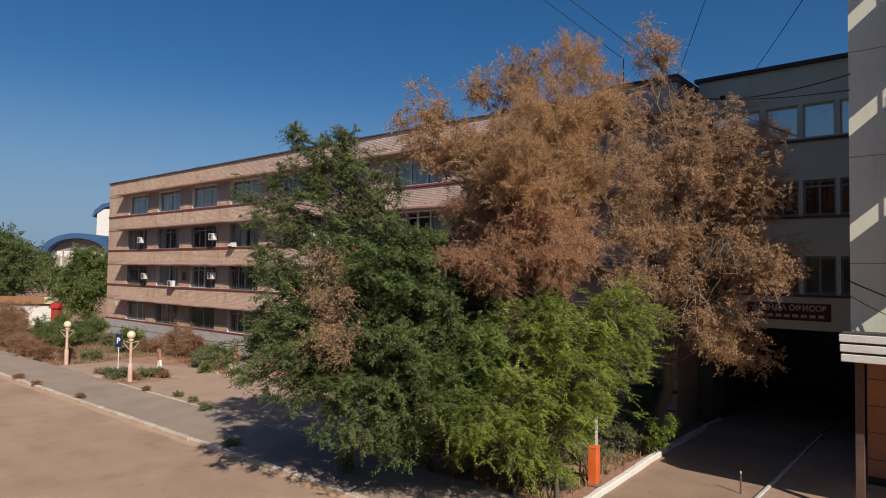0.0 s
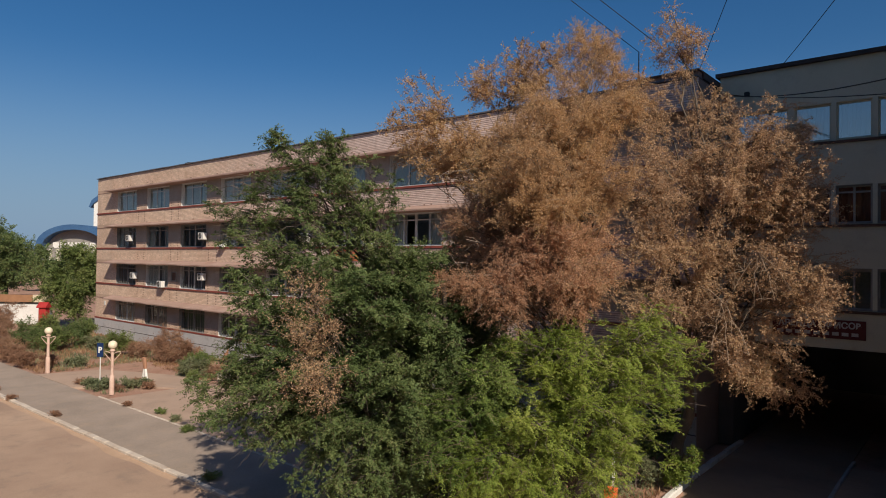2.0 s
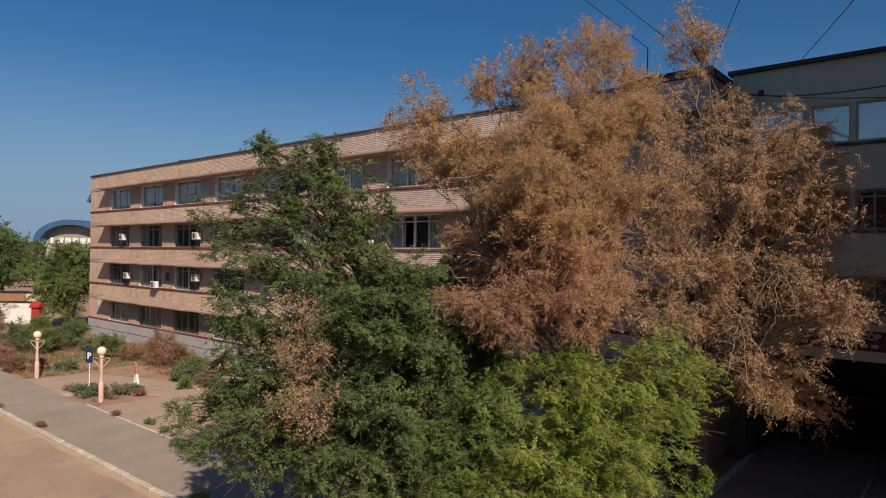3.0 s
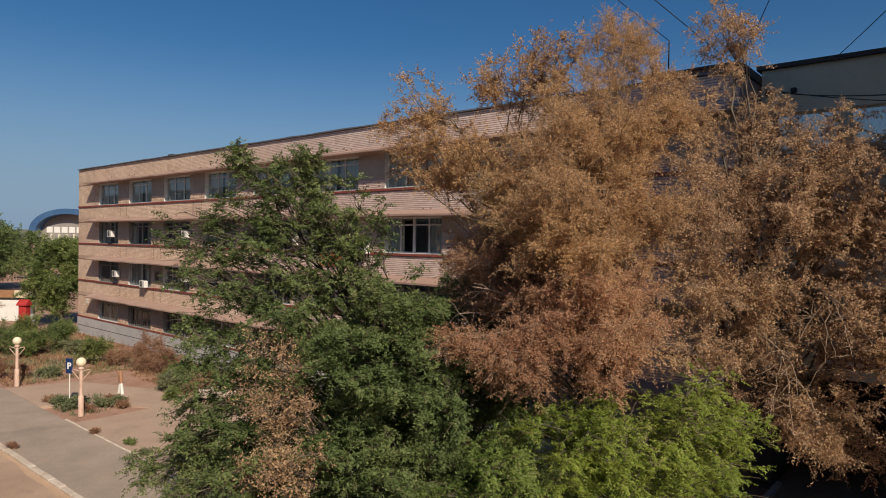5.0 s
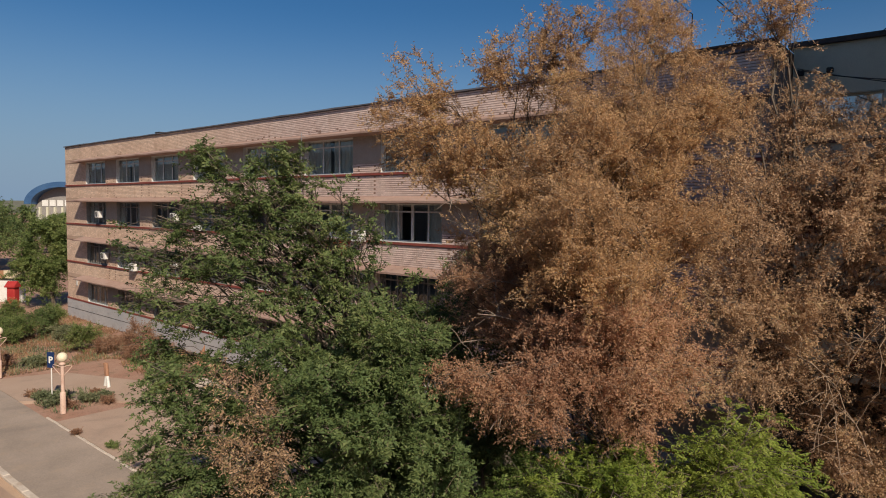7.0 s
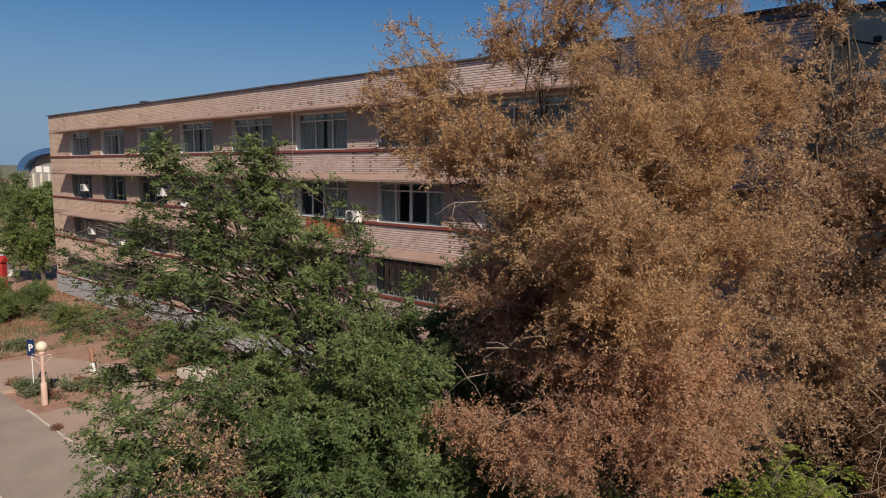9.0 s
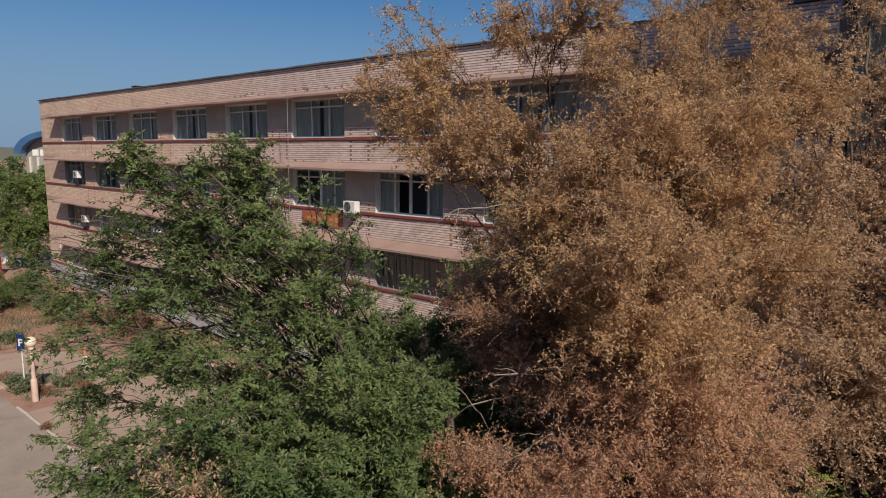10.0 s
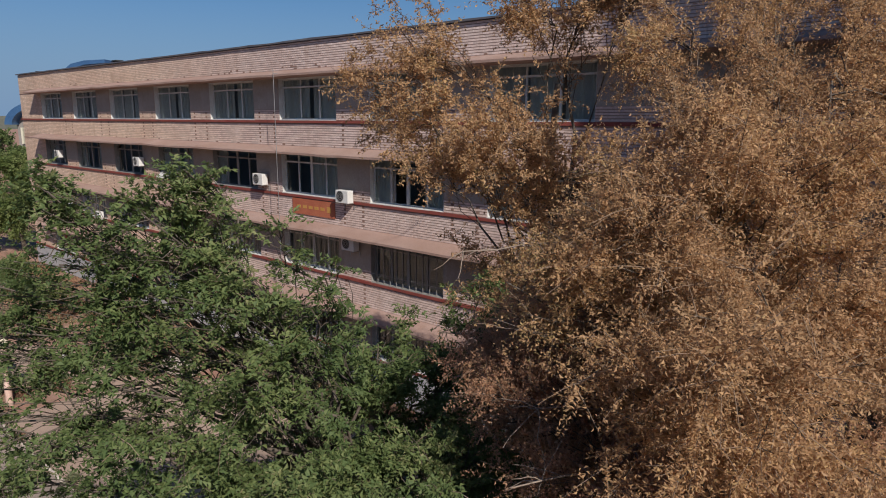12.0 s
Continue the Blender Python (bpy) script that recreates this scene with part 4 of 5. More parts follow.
# ---- lamps, sign, stump ----
def street_lamp(x, y):
    top = thing("street_lamp", x, y, 0.05, label="pinkish white lamp post with an opal globe", category="street lamp", group="lamp posts")
    z = np.array
    link("sleeve", tubes_mesh("sleeve", [(z([(0, 0, 0), (0, 0, 0.5), (0, 0, 1.02), (0, 0, 1.06)]), (0.14, 0.135, 0.13, 0.10))], 8), POSTPAINT, top)
    link("post", tubes_mesh("post", [(z([(0, 0, 1.05), (0, 0, 1.7), (0, 0, 2.40)]), (0.09, 0.085, 0.08))], 8), POSTPAINT, top)
    link("collar", tubes_mesh("collar", [(z([(0, 0, 2.38), (0, 0, 2.44), (0, 0, 2.52)]), (0.14, 0.14, 0.09))], 10), POSTPAINT, top)
    for sx in (-1, 1):
        loop = z([(0.08 * sx, 0, 1.85), (0.26 * sx, 0, 2.05), (0.46 * sx, 0, 2.28), (0.44 * sx, 0, 2.36), (0.25 * sx, 0, 2.33), (0.09 * sx, 0, 2.26)])
        link("bracket", tubes_mesh("bracket", [(loop, np.full(6, 0.022))], 6), POSTPAINT, top)
    bm = bmesh.new()
    bmesh.ops.create_uvsphere(bm, u_segments=20, v_segments=12, radius=0.235, matrix=Matrix.Translation((0, 0, 2.72)))
    part("globe", bm, GLOBE, top, "opal glass globe", True)
    top.rotation_euler.z = radians(40)
    return top


street_lamp(-37.9, 16.85)
street_lamp(-47.4, 16.8)
parking_sign = thing("parking_sign", -40.1, 17.1, 0.05, 32, label="blue parking sign on a thin pale post", category="sign")
link("post", tubes_mesh("post", [(np.array([(0, 0, 0), (0, 0, 1.3), (0, 0, 2.6)]), (0.03, 0.03, 0.03))], 8), WHITEPAINT, parking_sign)
part("panel", boxed(-0.20, 0.20, -0.045, -0.03, 1.8, 2.6, bevel=0.006), SIGNBLUE, parking_sign)
lettering("P", 0.46, WHITEPAINT, parking_sign, 0, -0.047, 2.05)

stump = thing("tree_stump", -41.0, 20.1, 0.1, label="forked brown stump with a whitewashed foot", category="stump")
for sx in (-1, 1):
    link("foot", tubes_mesh("foot", [(np.array([(0.21 * sx, 0, 0), (0.14 * sx, 0, 0.33), (0.06 * sx, 0, 0.62)]), (0.10, 0.09, 0.085))], 7), WHITEPAINT, stump)
    link("stem", tubes_mesh("stem", [(np.array([(0.06 * sx, 0, 0.60), (-0.04 + 0.06 * sx, 0, 0.9), (-0.14 + 0.10 * sx, 0, 1.28)]), (0.095, 0.095, 0.09))], 7), STUMPWOOD, stump)

wreck = thing("tree_stump", -42.3, 26.3, 0.0, 20, label="splintered orange-brown stump beside the plinth", category="stump")
link("trunk", tubes_mesh("trunk", [(np.array([(0, 0, 0), (0.05, 0, 0.4), (0.16, 0.02, 0.85)]), (0.30, 0.24, 0.17))], 9), STUMPWOOD, wreck)
link("splinter", tubes_mesh("splinter", [(np.array([(0.15, 0, 0.8), (0.26, 0, 1.05), (0.32, 0, 1.3)]), (0.12, 0.07, 0.01))], 6), STUMPWOOD, wreck)
link("broken_limb", tubes_mesh("broken_limb", [(np.array([(0.1, 0, 0.5), (0.55, -0.1, 0.42), (0.95, -0.15, 0.05)]), (0.10, 0.08, 0.06))], 6), STUMPWOOD, wreck)
block = thing("concrete_block", -36.0, 23.2, 0.13, 12, label="pale concrete block lying on the parking area", category="block")
part("slab", boxed(-1.0, 1.0, -0.45, 0.45, 0, 0.5, bevel=0.04), KERB, block)
part("top_slab", boxed(-0.7, 0.9, -0.4, 0.3, 0.5, 0.62, bevel=0.03), KERB, block)

# ---- the far left: wall, stalls, blue hall, tower, hills ----
fence = thing("market_wall", -82, 25.5, 0, 39, label="low white wall with a brown board above", category="wall")
part("wall", boxed(-14, 3.2, 0, 0.3, 0, 2.2), WHITEPAINT, fence)
part("board", boxed(-14, 1.2, -0.05, 0.25, 2.45, 3.25), BOARD, fence, "brown board")
part("pale_board", boxed(1.2, 3.2, -0.05, 0.25, 2.45, 3.25), CREAM, fence, "cream board")
part("rail", boxed(-14, 3.2, 0.05, 0.2, 2.2, 2.45), BLACK, fence)
stall = thing("market_stall", -72.8, 24.7, 0, 39, label="red market stall with a sloping top", category="stall")
part("body", boxed(-0.36, 0.36, -0.36, 0.36, 0, 2.4, bevel=0.05), REDPAINT, stall)
part("awning", prism(bmesh.new(), [(-0.5, 2.4), (0.42, 2.4), (0.42, 2.5), (0.0, 2.95), (-0.5, 2.5)], -0.48, 0.48), REDPAINT, stall)
hall = thing("sports_hall", -205, 76, 0, 39, label="grey hall with a blue barrel roof", category="hall")
bm = bmesh.new()
N = 24
arc = [(9.6 * math.cos(math.pi * k / N), 10.2 + 5.0 * math.sin(math.pi * k / N)) for k in range(N + 1)]
sec = arc + [(-9.6, 0), (9.6, 0)]
a = [bm.verts.new((x, 0, z)) for x, z in sec]
b = [bm.verts.new((x, 40, z)) for x, z in sec]
n = len(sec)
for i in range(n):
    bm.faces.new((a[i], a[(i + 1) % n], b[(i + 1) % n], b[i]))
bm.faces.new(a), bm.faces.new(b[::-1])
bmesh.ops.recalc_face_normals(bm, faces=bm.faces)
part("wall", bm, HALLWALL, hall)
bm = bmesh.new()
rows = []
for k in range(N + 1):
    cx, sz = math.cos(math.pi * k / N), math.sin(math.pi * k / N)
    rows.append([bm.verts.new(p) for p in ((11.0 * cx, -3.0, 10.2 + 6.4 * sz), (11.0 * cx, 41, 10.2 + 6.4 * sz), (9.0 * cx, 41, 10.2 + 4.9 * sz), (9.0 * cx, -3.0, 10.2 + 4.9 * sz))])
for r, t in zip(rows, rows[1:]):
    for k in range(4):
        bm.faces.new((r[k], r[(k + 1) % 4], t[(k + 1) % 4], t[k]))
bmesh.ops.recalc_face_normals(bm, faces=bm.faces)
part("roof", bm, BLUEROOF, hall, "blue barrel roof")
part("flat_roof", boxed(11.1, 46, 2, 40, 0, 14.2), HALLWALL, hall)
part("blue_edge", boxed(11.1, 46, 1.5, 40, 14.2, 15.8), BLUEROOF, hall)
for k in range(7):
    part("window", boxed(-7.6 + k * 2.2, -5.9 + k * 2.2, -0.15, -0.01, 9.7, 11.4), WHITEPAINT, hall)
for k in range(8):
    part("rib", boxed(-8.4 + k * 2.2, -7.9 + k * 2.2, -0.6, -0.01, 5.0, 9.4), GREYWALL, hall)

tower = thing("white_tower", -243, 100, 0, 39, label="slim white tower with a curved blue roof", category="tower")
part("shaft", boxed(-5.8, 8, 0, 9, 0, 28), WHITEPAINT, tower)
bm = bmesh.new()
pr = [(-7.4, 25.2), (-6.4, 27.6), (-3.6, 29.8), (1, 30.9), (8, 31.3), (8, 30.2), (1, 29.6), (-3.0, 28.4), (-5.8, 26.4), (-6.7, 24.9)]
a = [bm.verts.new((x, -0.6, z)) for x, z in pr]
b = [bm.verts.new((x, 9.5, z)) for x, z in pr]
n = len(pr)
for i in range(n):
    bm.faces.new((a[i], a[(i + 1) % n], b[(i + 1) % n], b[i]))
bm.faces.new(a[::-1]), bm.faces.new(b)
bmesh.ops.recalc_face_normals(bm, faces=bm.faces)
part("roof", bm, BLUEROOF, tower, "curved blue roof")
part("window", boxed(1.8, 3.0, -0.1, -0.01, 19.5, 22.5), BLACK, tower)
part("window", boxed(4.2, 5.4, -0.1, -0.01, 19.5, 21.5), BLACK, tower)
part("window", boxed(1.8, 3.0, -0.1, -0.01, 14.0, 16.5), BLACK, tower)

bm = bmesh.new()
rng_h = random.Random(4)
prof = [(-1500 + k * 45, 11 + 9 * noise.noise(Vector((k * 0.13, 2, 0))) + 14 * math.exp(-((k - 17) / 9.0) ** 2)) for k in range(60)]
a = [bm.verts.new((x, 900 - abs(x) * 0.05, -3)) for x, z in prof]
b = [bm.verts.new((x, 940 - abs(x) * 0.05, z)) for x, z in prof]
c = [bm.verts.new((x, 1200, -3)) for x, z in prof]
for i in range(59):
    bm.faces.new((a[i], a[i + 1], b[i + 1], b[i])), bm.faces.new((b[i], b[i + 1], c[i + 1], c[i]))
bmesh.ops.transform(bm, matrix=pose(0, 0, 0, 0, 0, 75), verts=bm.verts)
tagged(part("backdrop_hills", bm, FARHILL), label="low hazy hills on the horizon", category="hills", kind="structure")
for k in range(9):
    far = thing("far_house", -470 + rng_h.uniform(-40, 40), 70 + k * 26 + rng_h.uniform(-8, 8), 0, 60 + rng_h.uniform(-10, 10), label="distant pale house with brown roof", category="house", group="distant houses")
    w, hh = rng_h.uniform(12, 24), rng_h.uniform(5, 12)
    part("wall", boxed(-w / 2, w / 2, -5, 5, 0, hh), WHITEWALL, far)
    part("roof", prism(bmesh.new(), [(-5.6, hh), (5.6, hh), (0, hh + 2.4)], -w / 2 - 0.5, w / 2 + 0.5), RUST, far)

# ---- trees ----
def behind(lobes, d, k=0.9):
    """The same clumps again, d metres further back."""
    return lobes + [(x - 0.6 * d, y + 0.8 * d, max(z - 0.15, 0.6), r * k) for x, y, z, r in lobes]


def airy(lobes, z0=7.0, k=0.33):
    """Thins out the clumps higher than z0."""
    return [(x, y, z, r, r * 0.8, (r * r + 0.2) * (k if z > z0 else 0.85)) for x, y, z, r in lobes]


TAN_LOW = [(-9.5, 15.3, 9.4, 1.4), (-10.6, 15.6, 10.6, 1.0), (-9.2, 16.9, 9.8, 1.15), (-9.4, 15.2, 7.6, 1.35), (-8.9, 16.3, 7.4, 1.1), (-10.2, 15.0, 7.9, 0.8), (-9.4, 14.4, 10.0, 0.7), (-10.2, 14.6, 9.6, 0.7), (-8.75, 16.6, 8.4, 0.75),
           (-10.4, 14.4, 6.9, 0.75), (-8.8, 15.5, 6.8, 0.85), (-10.3, 16.7, 11.0, 1.5), (-11.8, 16.8, 10.2, 0.8)]
TAN_LEFT = [(-12.0, 15.1, 9.9, 0.6, 0.5, 0.2), (-11.2, 14.6, 6.3, 0.5, 0.45, 0.16), (-12.4, 16.8, 9.8, 0.7, 0.6, 0.25), (-11.5, 15.2, 10.3, 0.5, 0.45, 0.2)]
TAN_HIGH = [(-9.7, 18.2, 11.8, 1.45), (-11.1, 20.1, 14.2, 1.1), (-10.7, 20.5, 14.8, 0.6), (-9.8, 19.6, 13.0, 1.0), (-11.4, 18.4, 12.6, 1.15)]
TAN_BACK = [(-17.2, 18.6, 13.4, 1.0), (-17.2, 18.4, 12.3, 1.0), (-16.2, 18.6, 11.4, 1.2), (-15.0, 18.9, 11.7, 1.1), (-13.9, 20.3, 14.4, 1.2), (-14.8, 19.8, 14.0, 0.9),
            (-12.9, 20.5, 14.6, 0.8), (-13.6, 19.6, 10.6, 1.3), (-14.4, 20.4, 9.0, 1.3), (-15.4, 19.6, 8.6, 1.2), (-14.8, 19.9, 7.6, 1.2), (-14.2, 18.4, 11.4, 0.7), (-14.9, 18.2, 11.3, 0.6), (-18.3, 19.6, 11.5, 0.5)]
TAN_RIGHT = [(-8.8, 19.4, 9.5, 0.95, 0.9, 0.6), (-8.9, 19.4, 10.9, 1.0, 0.9, 0.6), (-8.85, 19.4, 7.9, 0.95, 0.9, 0.6), (-8.6, 19.3, 6.5, 0.8), (-9.2, 20.0, 12.5, 0.9), (-6.8, 21.6, 10.7, 1.8), (-6.1, 22.0, 11.4, 1.3), (-7.0, 21.6, 8.5, 1.6), (-5.9, 22.2, 9.8, 1.2), (-4.5, 20.7, 7.1, 0.5), (-4.7, 20.5, 6.4, 0.45), (-5.2, 21.0, 7.2, 0.7), (-6.55, 21.7, 5.4, 1.5), (-6.15, 22.25, 4.35, 0.95),
             (-5.0, 21.6, 7.5, 0.8, 0.8, 1.1), (-4.75, 21.4, 6.7, 0.6, 0.6, 0.7), (-4.5, 21.5, 7.1, 0.45, 0.45, 0.4), (-5.4, 22.0, 8.3, 0.8), (-7.5, 21.4, 6.8, 1.0), (-5.8, 23.1, 4.0, 0.7), (-8.1, 22.7, 12.4, 1.1), (-9.0, 21.75, 14.6, 0.95), (-8.95, 21.8, 15.5, 0.4), (-8.2, 21.9, 14.6, 0.3), (-8.8, 20.7, 8.2, 1.1), (-9.0, 20.5, 9.8, 1.1), (-8.4, 21.6, 6.6, 0.9), (-8.6, 21.9, 10.9, 1.1), (-5.1, 21.5, 10.2, 0.8), (-4.8, 21.6, 9.3, 0.6)]
GREEN_TOP = [(-14.8, 14.2, 10.3, 0.45), (-15.2, 13.8, 9.9, 0.75), (-14.5, 14.4, 9.3, 0.6), (-15.6, 13.2, 10.1, 0.65), (-14.9, 14.0, 9.1, 0.9), (-15.9, 12.9, 9.2, 0.9)]
GREEN_BACK = [(-14.4, 18.6, 4.2, 1.0), (-15.3, 20.0, 3.8, 1.1), (-13.6, 18.8, 2.8, 1.0), (-16.4, 17.4, 7.3, 1.3), (-17.6, 17.0, 6.6, 1.4), (-15.4, 18.2, 6.6, 1.3), (-16.5, 17.4, 5.2, 1.6), (-18.2, 16.6, 5.0, 1.4), (-15.2, 18.3, 4.6, 1.3), (-16.6, 17.2, 3.2, 1.6), (-14.5, 19.0, 5.6, 1.2), (-15.0, 18.6, 8.0, 1.1), (-14.2, 19.2, 7.2, 1.0), (-19.0, 17.6, 3.4, 1.4)]
GREEN_TALL = [(-15.4, 12.8, 10.5, 0.8), (-16.2, 12.4, 9.4, 0.9), (-14.7, 13.2, 9.4, 0.9), (-17.1, 11.9, 9.0, 0.6), (-15.6, 12.5, 8.3, 1.3), (-14.3, 13.4, 8.5, 1.1),
              (-16.5, 11.9, 7.6, 0.9), (-15.0, 12.4, 7.0, 1.4), (-16.1, 11.6, 6.1, 1.0), (-14.9, 11.9, 5.4, 1.4), (-16.0, 11.1, 4.4, 0.8), (-15.0, 11.3, 3.9, 1.2),
              (-14.3, 11.9, 3.3, 1.3), (-13.4, 12.5, 4.1, 1.3), (-12.9, 12.2, 2.9, 1.1), (-15.2, 11.1, 3.0, 0.9), (-16.5, 10.7, 4.2, 0.5)]
GREEN_LOW = [(-12.5, 16.2, 6.4, 0.7), (-12.0, 16.0, 5.6, 0.8), (-13.1, 13.4, 7.5, 1.0), (-12.5, 13.9, 7.7, 0.7), (-13.2, 12.6, 6.7, 1.2), (-12.3, 13.3, 6.4, 1.2), (-12.7, 12.8, 5.3, 1.3), (-11.9, 13.7, 5.5, 0.9),
             (-12.2, 12.8, 4.0, 1.3), (-11.7, 13.9, 4.2, 0.9), (-11.8, 12.9, 2.9, 1.0), (-12.6, 12.0, 2.3, 0.7), (-11.2, 14.5, 2.4, 1.1)]
DRY_TWIGS = [(-14.1, 11.3, 6.9, 0.5), (-13.4, 11.3, 6.0, 0.55), (-14.1, 11.3, 5.2, 0.55), (-13.35, 11.3, 4.3, 0.5), (-13.9, 11.3, 5.6, 0.6), (-13.6, 11.0, 4.9, 0.45), (-13.0, 11.4, 5.0, 0.4), (-13.9, 11.4, 6.7, 0.45), (-13.4, 11.2, 4.8, 0.5), (-14.4, 10.9, 6.1, 0.5), (-14.2, 11.0, 4.6, 0.4)]
LOCUST = [(-7.2, 18.2, 5.3, 0.7), (-7.35, 18.0, 4.4, 0.7), (-7.35, 17.2, 6.3, 0.45), (-8.9, 14.6, 5.6, 0.8), (-10.2, 13.6, 4.9, 0.8), (-11.0, 13.2, 4.2, 0.7), (-10.2, 14.0, 4.4, 1.0), (-10.6, 13.2, 3.7, 0.9), (-9.3, 14.7, 5.3, 1.1), (-8.5, 15.4, 5.4, 1.1), (-7.6, 16.4, 5.6, 1.1), (-7.4, 17.2, 5.7, 0.8), (-8.3, 14.9, 4.2, 1.2),
          (-7.6, 16.2, 4.3, 1.1), (-9.1, 14.1, 3.7, 1.2), (-9.8, 13.3, 3.0, 1.1), (-10.7, 12.8, 3.1, 0.8), (-8.3, 15.2, 2.9, 1.1), (-7.8, 16.3, 3.3, 0.8), (-9.1, 14.2, 2.4, 0.8)]

GREEN_EDGE = [(-18.1, 11.5, 8.9, 0.5), (-18.7, 11.5, 9.1, 0.35), (-17.1, 11.1, 8.1, 0.5), (-16.8, 11.4, 8.1, 0.5), (-15.7, 10.7, 7.1, 0.5), (-15.9, 10.8, 6.4, 0.5), (-15.75, 13.5, 11.1, 0.28), (-15.75, 13.4, 10.6, 0.42), (-15.8, 13.3, 9.9, 0.65), (-16.1, 12.1, 10.9, 0.28), (-16.1, 12.2, 10.3, 0.45), (-16.2, 12.3, 9.6, 0.6), (-17.4, 11.7, 9.7, 0.35), (-17.2, 12.0, 9.9, 0.5), (-17.7, 11.6, 9.6, 0.4), (-16.6, 12.3, 9.9, 0.5), (-17.4, 11.8, 8.6, 0.6), (-14.3, 14.5, 9.7, 0.5), (-17.7, 11.5, 9.0, 0.5), (-17.5, 11.6, 8.2, 0.7), (-17.2, 11.5, 7.0, 0.6), (-17.0, 11.8, 7.6, 0.7), (-17.8, 11.5, 8.7, 0.4), (-16.9, 10.6, 4.0, 0.5), (-16.4, 10.8, 3.4, 0.7), (-17.2, 10.3, 4.3, 0.3), (-16.9, 11.3, 5.3, 0.7)]
GREEN_TIPS = [(-16.42, 12.12, 11.0, 0.26, 0.26, 0.22), (-16.36, 12.2, 10.6, 0.34, 0.34, 0.24), (-15.43, 13.35, 11.1, 0.28, 0.26, 0.24), (-15.48, 13.3, 10.7, 0.38, 0.36, 0.28), (-15.85, 12.9, 10.85, 0.22, 0.2, 0.14), (-16.0, 12.7, 10.4, 0.4, 0.35, 0.25)]
GREEN_SKIRT = [(-12.8, 12.5, 1.7, 0.7), (-14.3, 11.9, 2.2, 0.7), (-12.0, 13.0, 1.6, 0.7), (-13.7, 12.2, 2.0, 0.8), (-16.0, 10.4, 4.6, 0.6), (-15.4, 10.8, 4.9, 0.8), (-15.1, 10.2, 3.9, 0.8), (-14.3, 10.9, 4.4, 0.8)]
LOCUST_SKIRT = [(-9.7, 13.9, 2.1, 0.9), (-9.1, 15.1, 1.5, 0.8), (-10.7, 13.3, 2.3, 0.7)]

GOLD = [l for l in TAN_LOW if l[2] > 9.0]
PINK = [l for l in TAN_LOW if l not in GOLD]
big_elm = grow("dry_elm", (-11.0, 18.3, 0), (-10.2, 18.3, 10.5), 0.26, behind([l for l in GOLD if l[0] > -9.6], 1.6, 0.75) + [l for l in GOLD if l[0] <= -9.6] + [(x, y, z, r, r * 0.9, r * r * 0.7) for x, y, z, r in TAN_HIGH] + [l for l in TAN_LEFT if l[2] > 7],
     None, LEAF_TAN, 11, twigs=15200, per_twig=29, twig_len=0.42, leaf_len=0.045, leaf_w=0.0195, droop=0.05, spray=0.8, branches=25, twig_share=0.34, simple=True, loose=0.018,
     label="large elm with dry golden-tan leaves", category="tree")
grow("dry_elm", (-9.9, 17.6, 0), (-9.4, 16.8, 6.6), 0.15, [(x, y, z, r, r * 0.9, r * r * 0.55) for x, y, z, r in behind([l for l in PINK if l[0] > -9.2], 1.6, 0.75)] + [l for l in PINK if l[0] <= -9.2] + [(-11.9, 14.05, 7.1, 0.34, 0.26, 0.12), (-11.5, 14.3, 6.95, 0.42, 0.34, 0.18), (-11.0, 14.2, 7.1, 0.45, 0.4, 0.2), (-10.9, 14.6, 6.5, 0.5, 0.45, 0.2), (-11.7, 16.4, 8.6, 0.8, 0.8, 0.7), (-11.0, 16.6, 7.8, 0.9, 0.9, 0.8), (-11.0, 16.2, 9.2, 0.8, 0.8, 0.6), (-11.4, 16.9, 6.9, 0.8, 0.7, 0.5), (-12.3, 15.4, 8.6, 0.5, 0.45, 0.2), (-11.9, 15.3, 8.0, 0.5, 0.4, 0.18), (-12.5, 16.3, 9.2, 0.6, 0.5, 0.25), (-12.6, 17.2, 7.9, 0.9, 0.8, 0.9), (-12.2, 17.0, 7.0, 0.8, 0.7, 0.7), (-13.0, 17.6, 8.8, 0.9, 0.8, 0.75), (-13.1, 16.3, 8.6, 0.7, 0.6, 0.4), (-13.0, 16.2, 7.9, 0.65, 0.55, 0.35), (-12.5, 16.2, 9.0, 0.7, 0.6, 0.4), (-13.3, 17.4, 7.3, 0.9, 0.8, 0.6)],
     None, LEAF_PINK, 14, twigs=10900, per_twig=28, twig_len=0.42, leaf_len=0.046, leaf_w=0.02, droop=0.15, spray=0.8, branches=25, twig_share=0.36, simple=True, loose=0.018,
     label="lower elm with withered pinkish-brown leaves", category="tree")
grow("dry_elm", (-15.6, 21.6, 0), (-15.7, 22.3, 12.6), 0.16, TAN_BACK,
     None, LEAF_TAN, 12, twigs=4600, per_twig=22, twig_len=0.48, leaf_len=0.075, leaf_w=0.034, droop=0.0, spray=0.75, branches=16, twig_share=0.4, simple=True, loose=0.02,
     label="slender elm with sparse dry leaves", category="tree")
right_elm = grow("dry_elm", (-10.0, 25.0, 0), (-8.2, 22.4, 10.0), 0.22, TAN_RIGHT,
     None, LEAF_BROWN, 13, twigs=9600, per_twig=27, twig_len=0.54, leaf_len=0.062, leaf_w=0.028, droop=0.28, spray=0.95, branches=20, twig_share=0.45, simple=True, loose=0.018,
     label="drooping elm with dry reddish leaves", category="tree")
